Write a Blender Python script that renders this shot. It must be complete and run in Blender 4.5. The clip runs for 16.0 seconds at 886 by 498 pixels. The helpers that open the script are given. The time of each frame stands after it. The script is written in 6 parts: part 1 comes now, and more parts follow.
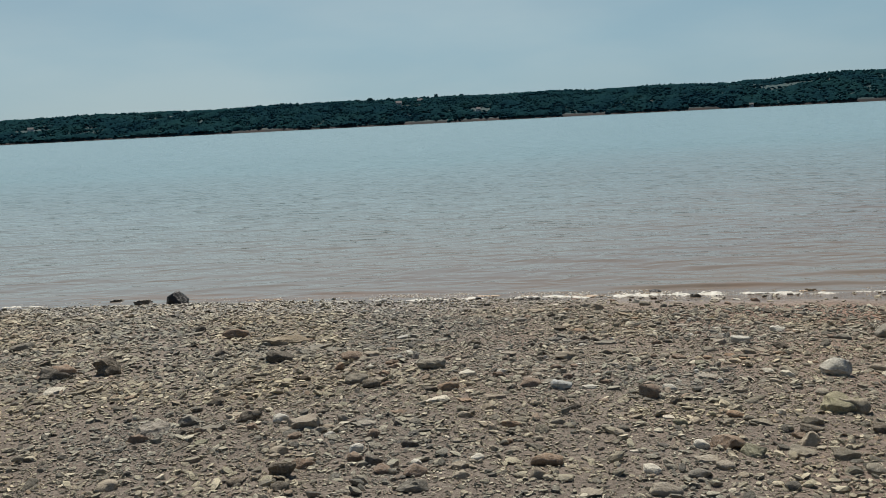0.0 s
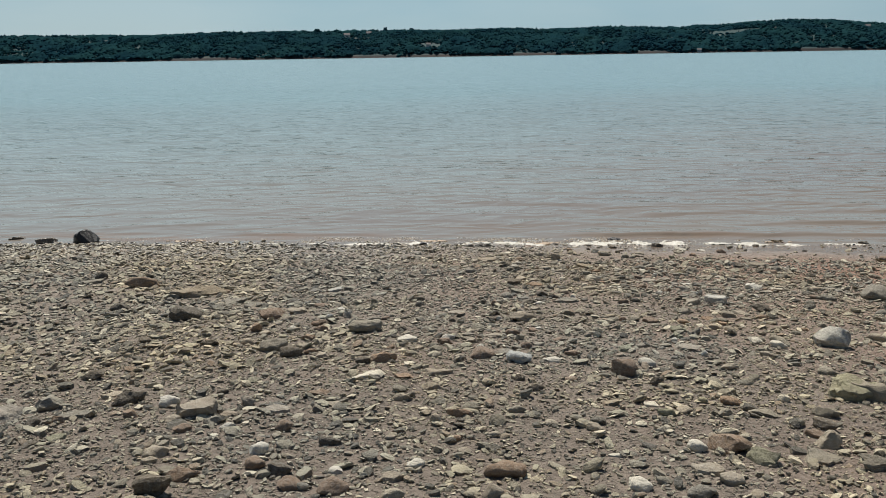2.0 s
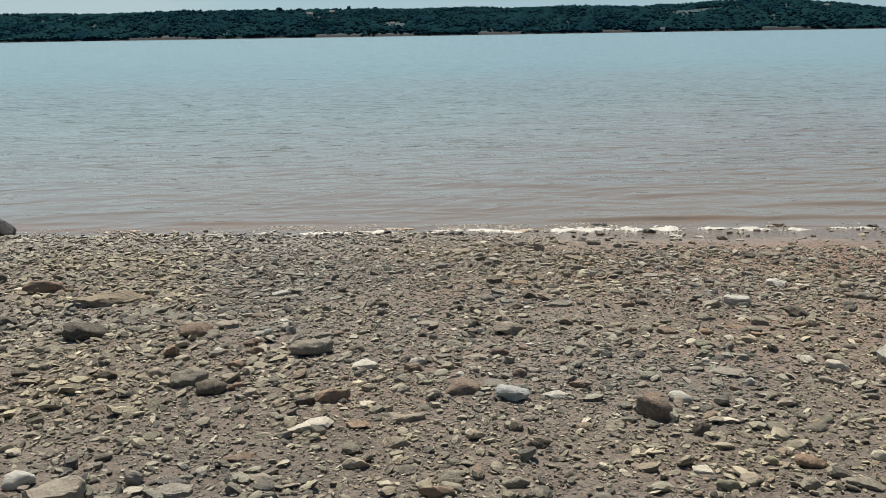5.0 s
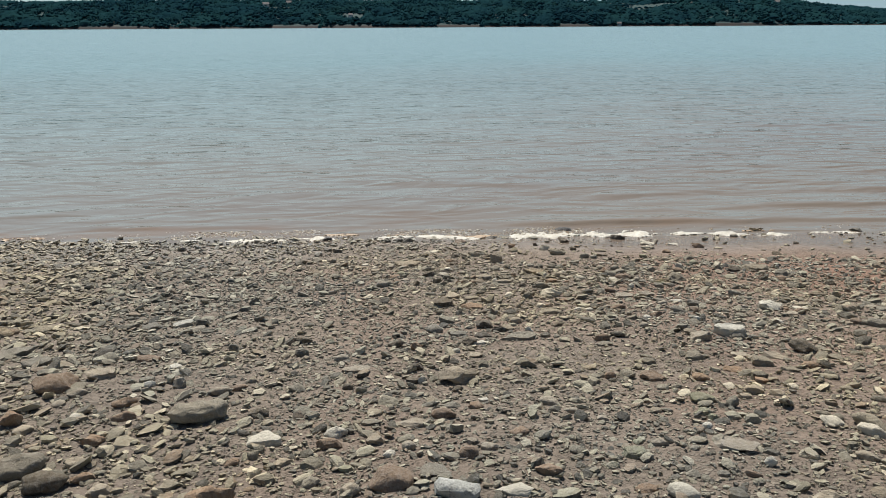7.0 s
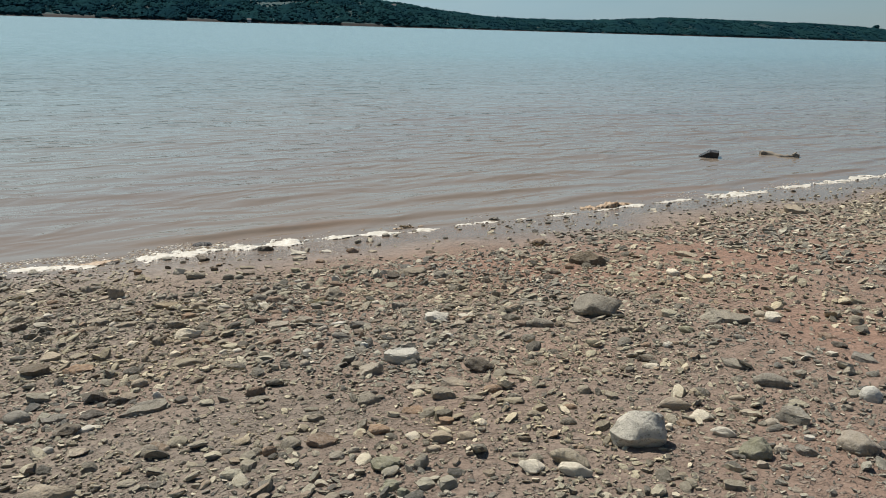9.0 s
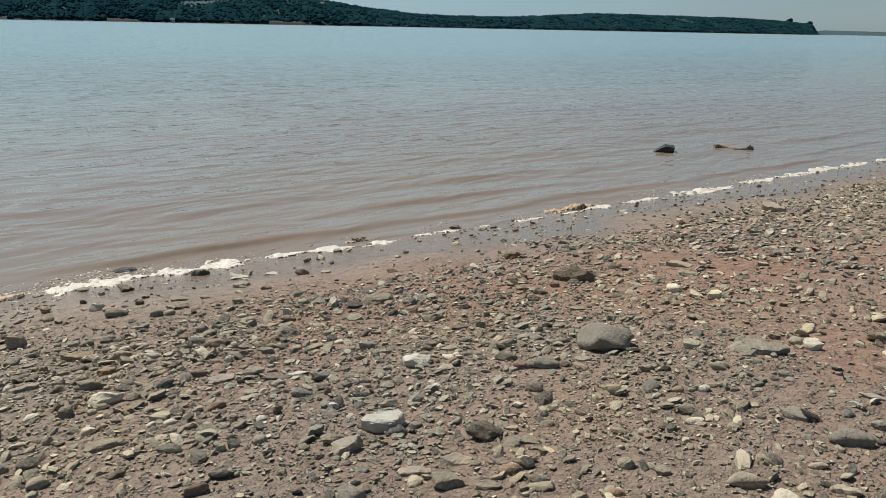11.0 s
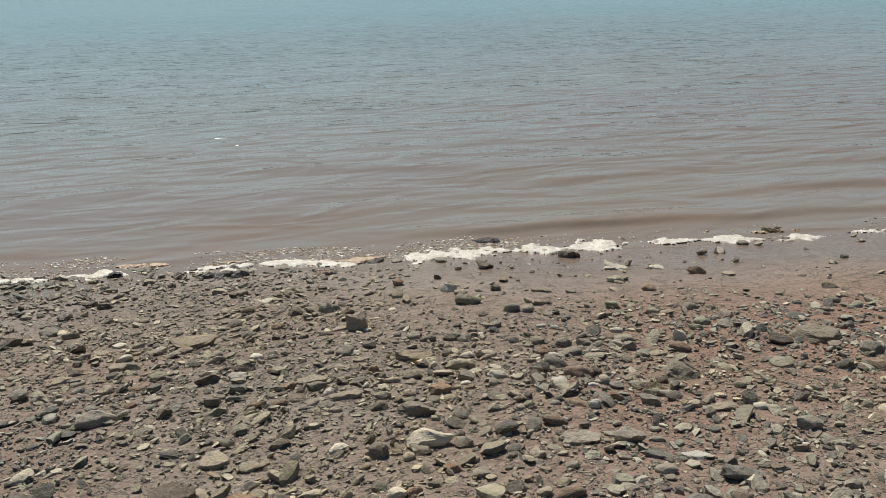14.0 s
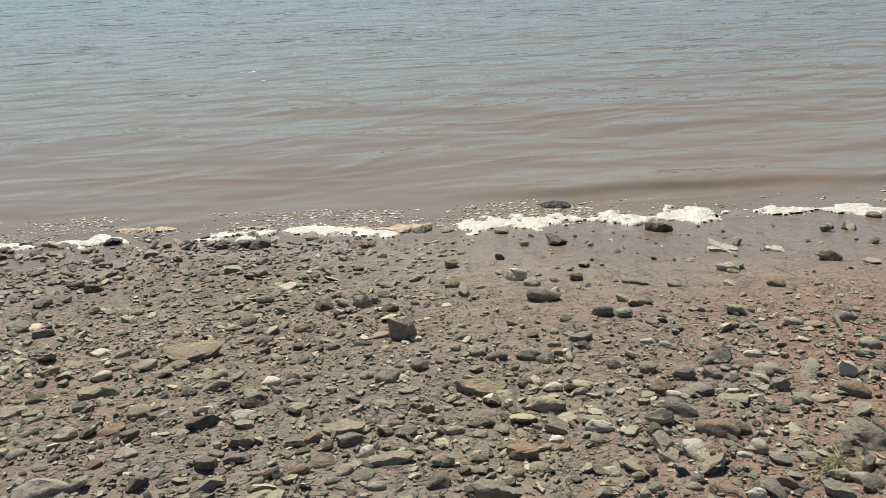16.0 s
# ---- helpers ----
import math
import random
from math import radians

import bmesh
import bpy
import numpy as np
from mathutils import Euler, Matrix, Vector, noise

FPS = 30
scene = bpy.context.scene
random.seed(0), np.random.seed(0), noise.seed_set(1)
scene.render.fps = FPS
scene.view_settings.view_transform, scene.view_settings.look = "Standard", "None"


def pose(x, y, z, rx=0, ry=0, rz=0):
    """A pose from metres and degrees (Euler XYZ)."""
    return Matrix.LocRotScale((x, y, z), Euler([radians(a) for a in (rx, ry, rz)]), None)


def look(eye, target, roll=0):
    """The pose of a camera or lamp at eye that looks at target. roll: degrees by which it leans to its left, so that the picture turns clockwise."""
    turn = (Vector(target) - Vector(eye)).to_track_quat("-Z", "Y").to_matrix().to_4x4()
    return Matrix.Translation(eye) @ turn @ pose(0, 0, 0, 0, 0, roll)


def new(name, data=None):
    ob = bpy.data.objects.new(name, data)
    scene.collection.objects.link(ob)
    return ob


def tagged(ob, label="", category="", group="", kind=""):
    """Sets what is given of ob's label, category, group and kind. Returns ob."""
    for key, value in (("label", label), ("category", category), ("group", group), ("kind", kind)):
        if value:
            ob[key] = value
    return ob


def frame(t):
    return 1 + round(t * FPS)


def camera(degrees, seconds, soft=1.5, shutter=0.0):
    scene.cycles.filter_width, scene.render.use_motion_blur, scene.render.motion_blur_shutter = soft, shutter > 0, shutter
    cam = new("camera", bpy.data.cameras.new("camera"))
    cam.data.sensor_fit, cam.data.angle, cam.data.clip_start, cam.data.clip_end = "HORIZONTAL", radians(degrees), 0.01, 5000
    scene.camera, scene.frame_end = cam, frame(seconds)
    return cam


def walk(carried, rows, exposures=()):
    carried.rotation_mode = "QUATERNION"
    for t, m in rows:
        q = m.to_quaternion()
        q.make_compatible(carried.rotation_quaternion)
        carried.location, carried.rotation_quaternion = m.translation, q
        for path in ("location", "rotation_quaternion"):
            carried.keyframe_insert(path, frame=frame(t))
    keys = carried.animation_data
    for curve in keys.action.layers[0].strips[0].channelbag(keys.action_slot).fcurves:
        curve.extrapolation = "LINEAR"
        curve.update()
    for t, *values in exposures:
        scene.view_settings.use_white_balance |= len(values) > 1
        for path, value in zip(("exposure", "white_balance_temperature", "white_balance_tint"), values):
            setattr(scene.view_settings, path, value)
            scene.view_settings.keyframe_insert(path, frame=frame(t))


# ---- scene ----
cam = camera(60.8, 16.0, soft=0.3)
PATH = [
    (0, (0.339, 0.636, 1.506), (0.278, 2.607, 1.171), -2.9),
    (0.5, (0.294, 0.978, 1.457), (0.346, 2.949, 1.118), -2.6),
    (1, (0.306, 1.221, 1.428), (0.395, 3.185, 1.063), -2.6),
    (1.5, (0.382, 1.534, 1.367), (0.466, 3.493, 0.977), -1.3),
    (2, (0.372, 1.758, 1.342), (0.447, 3.694, 0.843), -0.9),
    (2.5, (0.299, 2.041, 1.308), (0.372, 3.974, 0.802), -0.8),
    (3, (0.322, 2.263, 1.282), (0.407, 4.193, 0.764), -1.2),
    (3.5, (0.376, 2.511, 1.24), (0.507, 4.433, 0.704), -1.1),
    (3.7, (0.372, 2.583, 1.222), (0.516, 4.502, 0.677), -1.1),
    (5.8, (0.452, 3.459, 1.086), (0.613, 5.376, 0.536), -0.9),
    (6, (0.431, 3.594, 1.078), (0.591, 5.51, 0.528), -0.9),
    (6.5, (0.5, 3.815, 1.054), (0.671, 5.729, 0.499), -1.1),
    (7, (0.672, 4.075, 1.016), (0.937, 5.974, 0.448), -0.3),
    (7.5, (0.762, 4.303, 0.972), (1.308, 6.145, 0.414), 1.5),
    (8, (0.772, 4.609, 0.962), (1.675, 6.304, 0.405), -0.1),
    (8.5, (0.852, 4.791, 0.95), (1.928, 6.38, 0.385), 1.1),
    (9, (1.072, 4.989, 0.901), (2.172, 6.562, 0.337), 1.8),
    (9.5, (1.183, 5.136, 0.899), (2.289, 6.704, 0.336), 2.1),
    (10, (1.245, 5.419, 0.842), (2.431, 6.932, 0.289), 2.6),
    (10.2, (1.263, 5.52, 0.848), (2.467, 7.017, 0.294), 2.2),
    (12.3, (1.842, 6.414, 0.681), (3.07, 7.884, 0.106), 0.5),
    (12.5, (1.919, 6.504, 0.671), (3.036, 8.058, 0.09), 0.4),
    (13, (2.018, 6.666, 0.676), (2.754, 8.428, 0.08), 1.5),
    (13.5, (1.975, 6.905, 0.619), (2.441, 8.75, 0.002), -0.0),
    (14, (1.919, 7.205, 0.573), (2.287, 9.056, -0.089), -1.6),
    (14.5, (1.944, 7.515, 0.495), (2.249, 9.338, -0.268), -1.8),
    (15, (1.967, 7.78, 0.503), (2.242, 9.604, -0.269), -0.9),
    (15.5, (1.967, 7.996, 0.464), (2.226, 9.799, -0.361), -1.5),
    (16, (1.962, 8.266, 0.445), (2.225, 10.069, -0.379), -1.7),
]
walk(cam, [(t, look(eye, target, roll)) for t, eye, target, roll in PATH],
     ((0.0, -0.03), (1.0, 0.04), (2.0, 0.09), (3.5, 0.17), (6.5, 0.14), (7.5, 0.19), (8.0, 0.07), (9.0, 0.16), (10.0, 0.10), (12.5, 0.21), (13.5, 0.13), (14.0, 0.00), (14.5, 0.16), (15.0, 0.19), (16.0, 0.20)))

# ---- world, sun, exposure ----
WATER = -1.48
SUN_AZ, SUN_EL = -8.0, 55.0          # degrees right of +y, and above the horizon
HAZE_AZ = -32.0                     # where the haze is brightest
world = bpy.data.worlds.new("sky")
scene.world = world
world.use_nodes = True
wn, wl = world.node_tree.nodes, world.node_tree.links
wn.clear()
sky = wn.new("ShaderNodeTexSky")
sky.sky_type, sky.sun_disc = "NISHITA", False
sky.sun_elevation, sky.sun_rotation = radians(SUN_EL), radians(SUN_AZ)
sky.altitude, sky.air_density, sky.dust_density, sky.ozone_density = 0, 1.0, 0.5, 2.5
bg = wn.new("ShaderNodeBackground")
bg.inputs["Strength"].default_value = 0.051
wo = wn.new("ShaderNodeOutputWorld")
# thin high haze, mixed softly into the blue
tc = wn.new("ShaderNodeTexCoord")
mp = wn.new("ShaderNodeMapping")
mp.inputs["Scale"].default_value = (1.0, 1.0, 3.5)
hz = wn.new("ShaderNodeTexNoise")
hz.inputs["Scale"].default_value, hz.inputs["Detail"].default_value = 1.6, 5.0
hr = wn.new("ShaderNodeMapRange")
hr.inputs["From Min"].default_value, hr.inputs["From Max"].default_value = 0.35, 0.75
hr.inputs["To Min"].default_value, hr.inputs["To Max"].default_value = 0.74, 0.92
mx = wn.new("ShaderNodeMix")
mx.data_type = "RGBA"
tone = wn.new("ShaderNodeMix")
tone.data_type = "RGBA"
tone.inputs["A"].default_value, tone.inputs["B"].default_value = (6.3, 9.5, 11.1, 1), (7.7, 10.4, 11.5, 1)
tn = wn.new("ShaderNodeTexNoise")
tn.inputs["Scale"].default_value, tn.inputs["Detail"].default_value = 3.0, 6.0
tm = wn.new("ShaderNodeMapRange")
tm.inputs["From Min"].default_value, tm.inputs["From Max"].default_value = 0.38, 0.66
wl.new(mp.outputs["Vector"], tn.inputs["Vector"])
wl.new(tn.outputs["Fac"], tm.inputs["Value"])
wl.new(tm.outputs["Result"], tone.inputs["Factor"])
glow = wn.new("ShaderNodeMix")
glow.data_type, glow.blend_type = "RGBA", "MULTIPLY"
glow.inputs["B"].default_value = (0.70, 0.80, 0.87, 1)
wl.new(tone.outputs["Result"], glow.inputs["A"])
wl.new(glow.outputs["Result"], mx.inputs["B"])
wl.new(tc.outputs["Generated"], mp.inputs["Vector"])
wl.new(mp.outputs["Vector"], hz.inputs["Vector"])
wl.new(hz.outputs["Fac"], hr.inputs["Value"])
sx = wn.new("ShaderNodeSeparateXYZ")
up = wn.new("ShaderNodeMapRange")
up.inputs["From Min"].default_value, up.inputs["From Max"].default_value = 0.10, 0.50
up.inputs["To Min"].default_value, up.inputs["To Max"].default_value = 1.0, 0.10
hm = wn.new("ShaderNodeMath")
hm.operation = "MULTIPLY"
wl.new(tc.outputs["Generated"], sx.inputs[0])
wl.new(sx.outputs["Z"], up.inputs["Value"])
wl.new(hr.outputs["Result"], hm.inputs[0])
wl.new(up.outputs["Result"], hm.inputs[1])
# haze glows on the sun's side of the sky and thins out away from it
dt = wn.new("ShaderNodeVectorMath")
dt.operation = "DOT_PRODUCT"
dt.inputs[1].default_value = (math.sin(radians(HAZE_AZ)), math.cos(radians(HAZE_AZ)), 0.0)
fw = wn.new("ShaderNodeMapRange")
fw.interpolation_type = "SMOOTHSTEP"
fw.inputs["From Min"].default_value, fw.inputs["From Max"].default_value = -0.8, 0.5
fw.inputs["To Min"].default_value, fw.inputs["To Max"].default_value = 0.12, 1.0
side = wn.new("ShaderNodeMapRange")
side.inputs["From Min"].default_value, side.inputs["From Max"].default_value = 0.05, 0.9
side.inputs["To Min"].default_value, side.inputs["To Max"].default_value = 1.0, 0.0
wl.new(dt.outputs["Value"], side.inputs["Value"])
wl.new(side.outputs["Result"], glow.inputs["Factor"])
hf = wn.new("ShaderNodeMath")
hf.operation = "MULTIPLY"
wl.new(tc.outputs["Generated"], dt.inputs[0])
wl.new(dt.outputs["Value"], fw.inputs["Value"])
wl.new(hm.outputs[0], hf.inputs[0])
wl.new(fw.outputs["Result"], hf.inputs[1])
wl.new(hf.outputs[0], mx.inputs["Factor"])
wl.new(sky.outputs["Color"], mx.inputs["A"])
wl.new(mx.outputs["Result"], bg.inputs["Color"])
wl.new(bg.outputs["Background"], wo.inputs["Surface"])

sun = new("sun", bpy.data.lights.new("sun", "SUN"))
sun.data.energy, sun.data.angle, sun.data.color = 5.0, radians(0.6), (1.0, 0.95, 0.87)
_a, _e = radians(SUN_AZ), radians(SUN_EL)
_to = Vector((math.sin(_a) * math.cos(_e), math.cos(_a) * math.cos(_e), math.sin(_e)))
sun.matrix_basis = look(_to * 60, (0, 0, 0))


# ---- materials ----
class Mat:
    """A small wrapper that builds a principled node material."""

    def __init__(self, name, rough=0.85, ior=1.45):
        self.m = bpy.data.materials.new(name)
        self.m.use_nodes = True
        self.n, self.l = self.m.node_tree.nodes, self.m.node_tree.links
        self.b = self.n["Principled BSDF"]
        self.b.inputs["Roughness"].default_value = rough
        self.b.inputs["IOR"].default_value = ior
        self.geo = self.n.new("ShaderNodeNewGeometry")
        self.pos = self.geo.outputs["Position"]

    def put(self, sock, v):
        if hasattr(v, "is_output"):
            self.l.new(v, sock)
        else:
            sock.default_value = v

    def scaled(self, v, s):
        k = self.n.new("ShaderNodeMapping")
        k.inputs["Scale"].default_value = s
        self.l.new(v, k.inputs["Vector"])
        return k.outputs["Vector"]

    def noise(self, vec, scale, detail=4.0, rough=0.55, dist=0.0):
        k = self.n.new("ShaderNodeTexNoise")
        self.l.new(vec, k.inputs["Vector"])
        k.inputs["Scale"].default_value, k.inputs["Detail"].default_value = scale, detail
        k.inputs["Roughness"].default_value, k.inputs["Distortion"].default_value = rough, dist
        return k.outputs["Fac"]

    def voronoi(self, vec, scale, feature="F1", out="Distance"):
        k = self.n.new("ShaderNodeTexVoronoi")
        k.feature = feature
        self.l.new(vec, k.inputs["Vector"])
        k.inputs["Scale"].default_value = scale
        return k.outputs[out]

    def math(self, op, a, b=0.0, clamp=False):
        k = self.n.new("ShaderNodeMath")
        k.operation, k.use_clamp = op, clamp
        self.put(k.inputs[0], a)
        self.put(k.inputs[1], b)
        return k.outputs[0]

    def span(self, v, a, b, c=0.0, d=1.0):
        k = self.n.new("ShaderNodeMapRange")
        self.l.new(v, k.inputs["Value"])
        for key, val in (("From Min", a), ("From Max", b), ("To Min", c), ("To Max", d)):
            k.inputs[key].default_value = val
        return k.outputs["Result"]

    def ramp(self, v, stops, mode="LINEAR"):
        k = self.n.new("ShaderNodeValToRGB")
        k.color_ramp.interpolation = mode
        e = k.color_ramp.elements
        while len(e) < len(stops):
            e.new(0.5)
        for el, (p, c) in zip(e, stops):
            el.position, el.color = p, (*c, 1)
        self.l.new(v, k.inputs["Fac"])
        return k.outputs["Color"]

    def mix(self, f, a, b, kind="MIX"):
        k = self.n.new("ShaderNodeMix")
        k.data_type, k.blend_type = "RGBA", kind
        self.put(k.inputs["Factor"], f)
        for s, v in ((k.inputs["A"], a), (k.inputs["B"], b)):
            self.put(s, v if hasattr(v, "is_output") else (*v, 1))
        return k.outputs["Result"]

    def bump(self, h, strength, distance, base=None):
        k = self.n.new("ShaderNodeBump")
        k.inputs["Strength"].default_value, k.inputs["Distance"].default_value = strength, distance
        self.l.new(h, k.inputs["Height"])
        if base is not None:
            self.l.new(base, k.inputs["Normal"])
        return k.outputs["Normal"]

    def shore(self):
        """Metres inland from the waterline."""
        s = self.n.new("ShaderNodeSeparateXYZ")
        self.l.new(self.pos, s.inputs[0])
        a = self.math("MULTIPLY", s.outputs["X"], -0.105)
        return self.math("SUBTRACT", self.math("ADD", a, 13.13), s.outputs["Y"])

    def done(self, col=None, rough=None, normal=None):
        if col is not None:
            self.put(self.b.inputs["Base Color"], col if hasattr(col, "is_output") else (*col, 1))
        if rough is not None:
            self.put(self.b.inputs["Roughness"], rough)
        if normal is not None:
            self.l.new(normal, self.b.inputs["Normal"])
        return self.m


def wet_look(k, col, dry=0.88, wet=0.42):
    """Stones and mud at the water's edge are dark and glossy with wet."""
    d = k.shore()
    n = k.noise(k.pos, 1.3, 3)
    sp = k.n.new("ShaderNodeSeparateXYZ")
    k.l.new(k.pos, sp.inputs[0])
    d = k.math("ADD", d, k.span(sp.outputs["X"], 0.6, 2.6, -0.9, 0.5))
    w = k.span(k.math("ADD", d, k.math("MULTIPLY", k.math("SUBTRACT", n, 0.5), 1.8)), 0.35, 1.5, 1, 0)
    dark = k.mix(1.0, col, (0.85, 0.84, 0.83), "MULTIPLY")
    return k.mix(w, col, dark), k.span(w, 0, 1, dry, wet)


def ground_material():
    k = Mat("silt_and_shingle")
    att = k.n.new("ShaderNodeVertexColor")
    att.layer_name = "zone"
    sep = k.n.new("ShaderNodeSeparateColor")
    k.l.new(att.outputs["Color"], sep.inputs[0])
    wet, red, far = sep.outputs[0], sep.outputs[1], sep.outputs[2]
    big = k.noise(k.pos, 0.9, 5)
    fine = k.noise(k.pos, 38, 6, 0.75)
    mid = k.noise(k.pos, 11, 5, 0.7)
    warp = k.n.new("ShaderNodeVectorMath")
    wob = k.n.new("ShaderNodeTexNoise")
    wob.inputs["Scale"].default_value = 30
    sc = k.n.new("ShaderNodeVectorMath")
    sc.operation = "SCALE"
    sc.inputs["Scale"].default_value = 0.04
    k.l.new(k.pos, wob.inputs["Vector"])
    k.l.new(wob.outputs["Color"], sc.inputs[0])
    k.l.new(k.scaled(k.pos, (1.0, 1.5, 1.0)), warp.inputs[0])
    k.l.new(sc.outputs[0], warp.inputs[1])
    pv = warp.outputs[0]
    peb = k.voronoi(pv, 30, "F1", "Color")
    edge = k.voronoi(pv, 30, "DISTANCE_TO_EDGE")
    peb2 = k.voronoi(pv, 85, "F1", "Color")
    edge2 = k.voronoi(pv, 85, "DISTANCE_TO_EDGE")
    silt = k.mix(k.span(big, 0.3, 0.7), (0.232, 0.191, 0.152), (0.298, 0.246, 0.195))
    silt = k.mix(red, silt, (0.30, 0.185, 0.13))
    up = k.n.new("ShaderNodeSeparateXYZ")
    k.l.new(k.pos, up.inputs[0])
    coarse = k.math("MULTIPLY", k.span(k.math("ADD", k.shore(), k.math("MULTIPLY", big, 2.0)), 5.0, 8.5), k.span(up.outputs["X"], 2.5, 5.0, 1, 0))
    silt = k.mix(coarse, silt, k.mix(1.0, silt, (0.80, 0.79, 0.79), "MULTIPLY"))
    grit = k.ramp(peb, [(0, (0.09, 0.08, 0.068)), (0.45, (0.22, 0.19, 0.15)), (1, (0.40, 0.355, 0.285))])
    grit2 = k.ramp(peb2, [(0, (0.08, 0.07, 0.06)), (0.5, (0.2, 0.165, 0.125)), (1, (0.36, 0.31, 0.24))])
    gm = k.math("MULTIPLY", k.span(k.noise(k.pos, 3.5, 4), 0.40, 0.56), k.span(wet, 0.3, 1, 1, 0.25), True)
    on = k.math("MULTIPLY", gm, k.math("MULTIPLY", k.span(edge, 0.02, 0.14), k.span(peb, 0.62, 0.72), True), True)
    on2 = k.math("MULTIPLY", k.span(mid, 0.42, 0.6), k.math("MULTIPLY", k.span(edge2, 0.03, 0.2), k.span(peb2, 0.6, 0.7), True), True)
    near = k.mix(k.math("MULTIPLY", on2, 0.45), silt, grit2)
    near = k.mix(k.math("MULTIPLY", on, 0.5), near, grit)
    near = k.mix(k.span(fine, 0.42, 0.68, 0, 0.7), near, k.mix(1.0, near, (0.5, 0.49, 0.48), "MULTIPLY"))
    near = k.mix(k.span(mid, 0.46, 0.64, 0, 0.4), near, k.mix(1.0, near, (0.6, 0.58, 0.56), "MULTIPLY"))
    near = k.mix(wet, near, k.mix(1.0, near, (0.84, 0.82, 0.81), "MULTIPLY"))
    # ground between the crowns shares the leaf blue-green, distance haze included
    far_ground = k.mix(k.span(k.noise(k.pos, 0.03, 4), 0.56, 0.68), (0.026, 0.064, 0.066), (0.05, 0.06, 0.052))
    far_ground = k.mix(red, far_ground, k.mix(k.span(k.noise(k.pos, 0.05, 3), 0.4, 0.6), (0.018, 0.021, 0.022), (0.038, 0.025, 0.023)))
    col = k.mix(far, near, far_ground)
    h = k.math("ADD", k.math("MULTIPLY", fine, 0.35), k.math("MULTIPLY", mid, 0.9))
    h = k.math("ADD", h, k.math("MULTIPLY", on, k.span(peb, 0.3, 1.0, 0.2, 0.7)))
    h = k.math("ADD", h, k.math("MULTIPLY", on2, 0.4))
    h = k.math("ADD", h, k.math("MULTIPLY", k.noise(k.pos, 5.0, 4, 0.6), 1.1))
    h = k.math("MULTIPLY", h, k.span(wet, 0.2, 1, 1, 0.09))
    nrm = k.bump(h, 1.0, 0.027)
    return k.done(col, k.span(wet, 0, 1, 0.92, 0.17), nrm)


def stone_material(name, stops, per_island=True, grain=60, speck=0.35, strata=0.0, dust=0.5):
    k = Mat(name)
    if per_island:
        r = k.geo.outputs["Random Per Island"]
    else:
        o = k.n.new("ShaderNodeObjectInfo")
        r = o.outputs["Random"]
    col = k.ramp(r, stops)
    v = k.pos
    n1 = k.noise(v, 9, 4, 0.6)
    n2 = k.noise(v, grain, 6, 0.7)
    col = k.mix(k.span(n1, 0.35, 0.7, 0, 0.5), col, k.mix(1.0, col, (0.6, 0.59, 0.58), "MULTIPLY"))
    col = k.mix(k.span(n2, 0.42, 0.75, 0, speck), col, k.mix(0.75, col, (0.62, 0.6, 0.56)))
    col = k.mix(k.span(k.noise(v, grain * 1.7, 4, 0.7), 0.52, 0.7, 0, speck), col, k.mix(1.0, col, (0.4, 0.4, 0.4), "MULTIPLY"))
    # stones from one bed lie together, greyer here and yellower there
    bed = k.noise(v, 0.55, 3, 0.6)
    col = k.mix(1.0, col, k.ramp(k.span(bed, 0.36, 0.64), [(0, (0.85, 0.89, 0.93)), (1, (1.08, 1.03, 0.92))]), "MULTIPLY")
    # a film of dried silt
    col = k.mix(k.span(k.noise(v, 17, 5, 0.65), 0.45, 0.68, 0.0, dust * 0.8), col, (0.28, 0.233, 0.185))
    hgt = k.math("ADD", k.math("MULTIPLY", n2, 0.7), k.math("MULTIPLY", k.noise(v, 26, 5, 0.7), 1.0))
    if strata:
        lay = k.noise(k.scaled(v, (3, 3, 60)), 1.0, 3, 0.6, 0.6)
        hgt = k.math("ADD", hgt, k.math("MULTIPLY", lay, strata))
        col = k.mix(k.span(lay, 0.4, 0.65, 0, 0.5), col, k.mix(1.0, col, (0.55, 0.55, 0.55), "MULTIPLY"))
    nrm = k.bump(hgt, 1.0, 0.014)
    col, rough = wet_look(k, col)
    return k.done(col, rough, nrm)


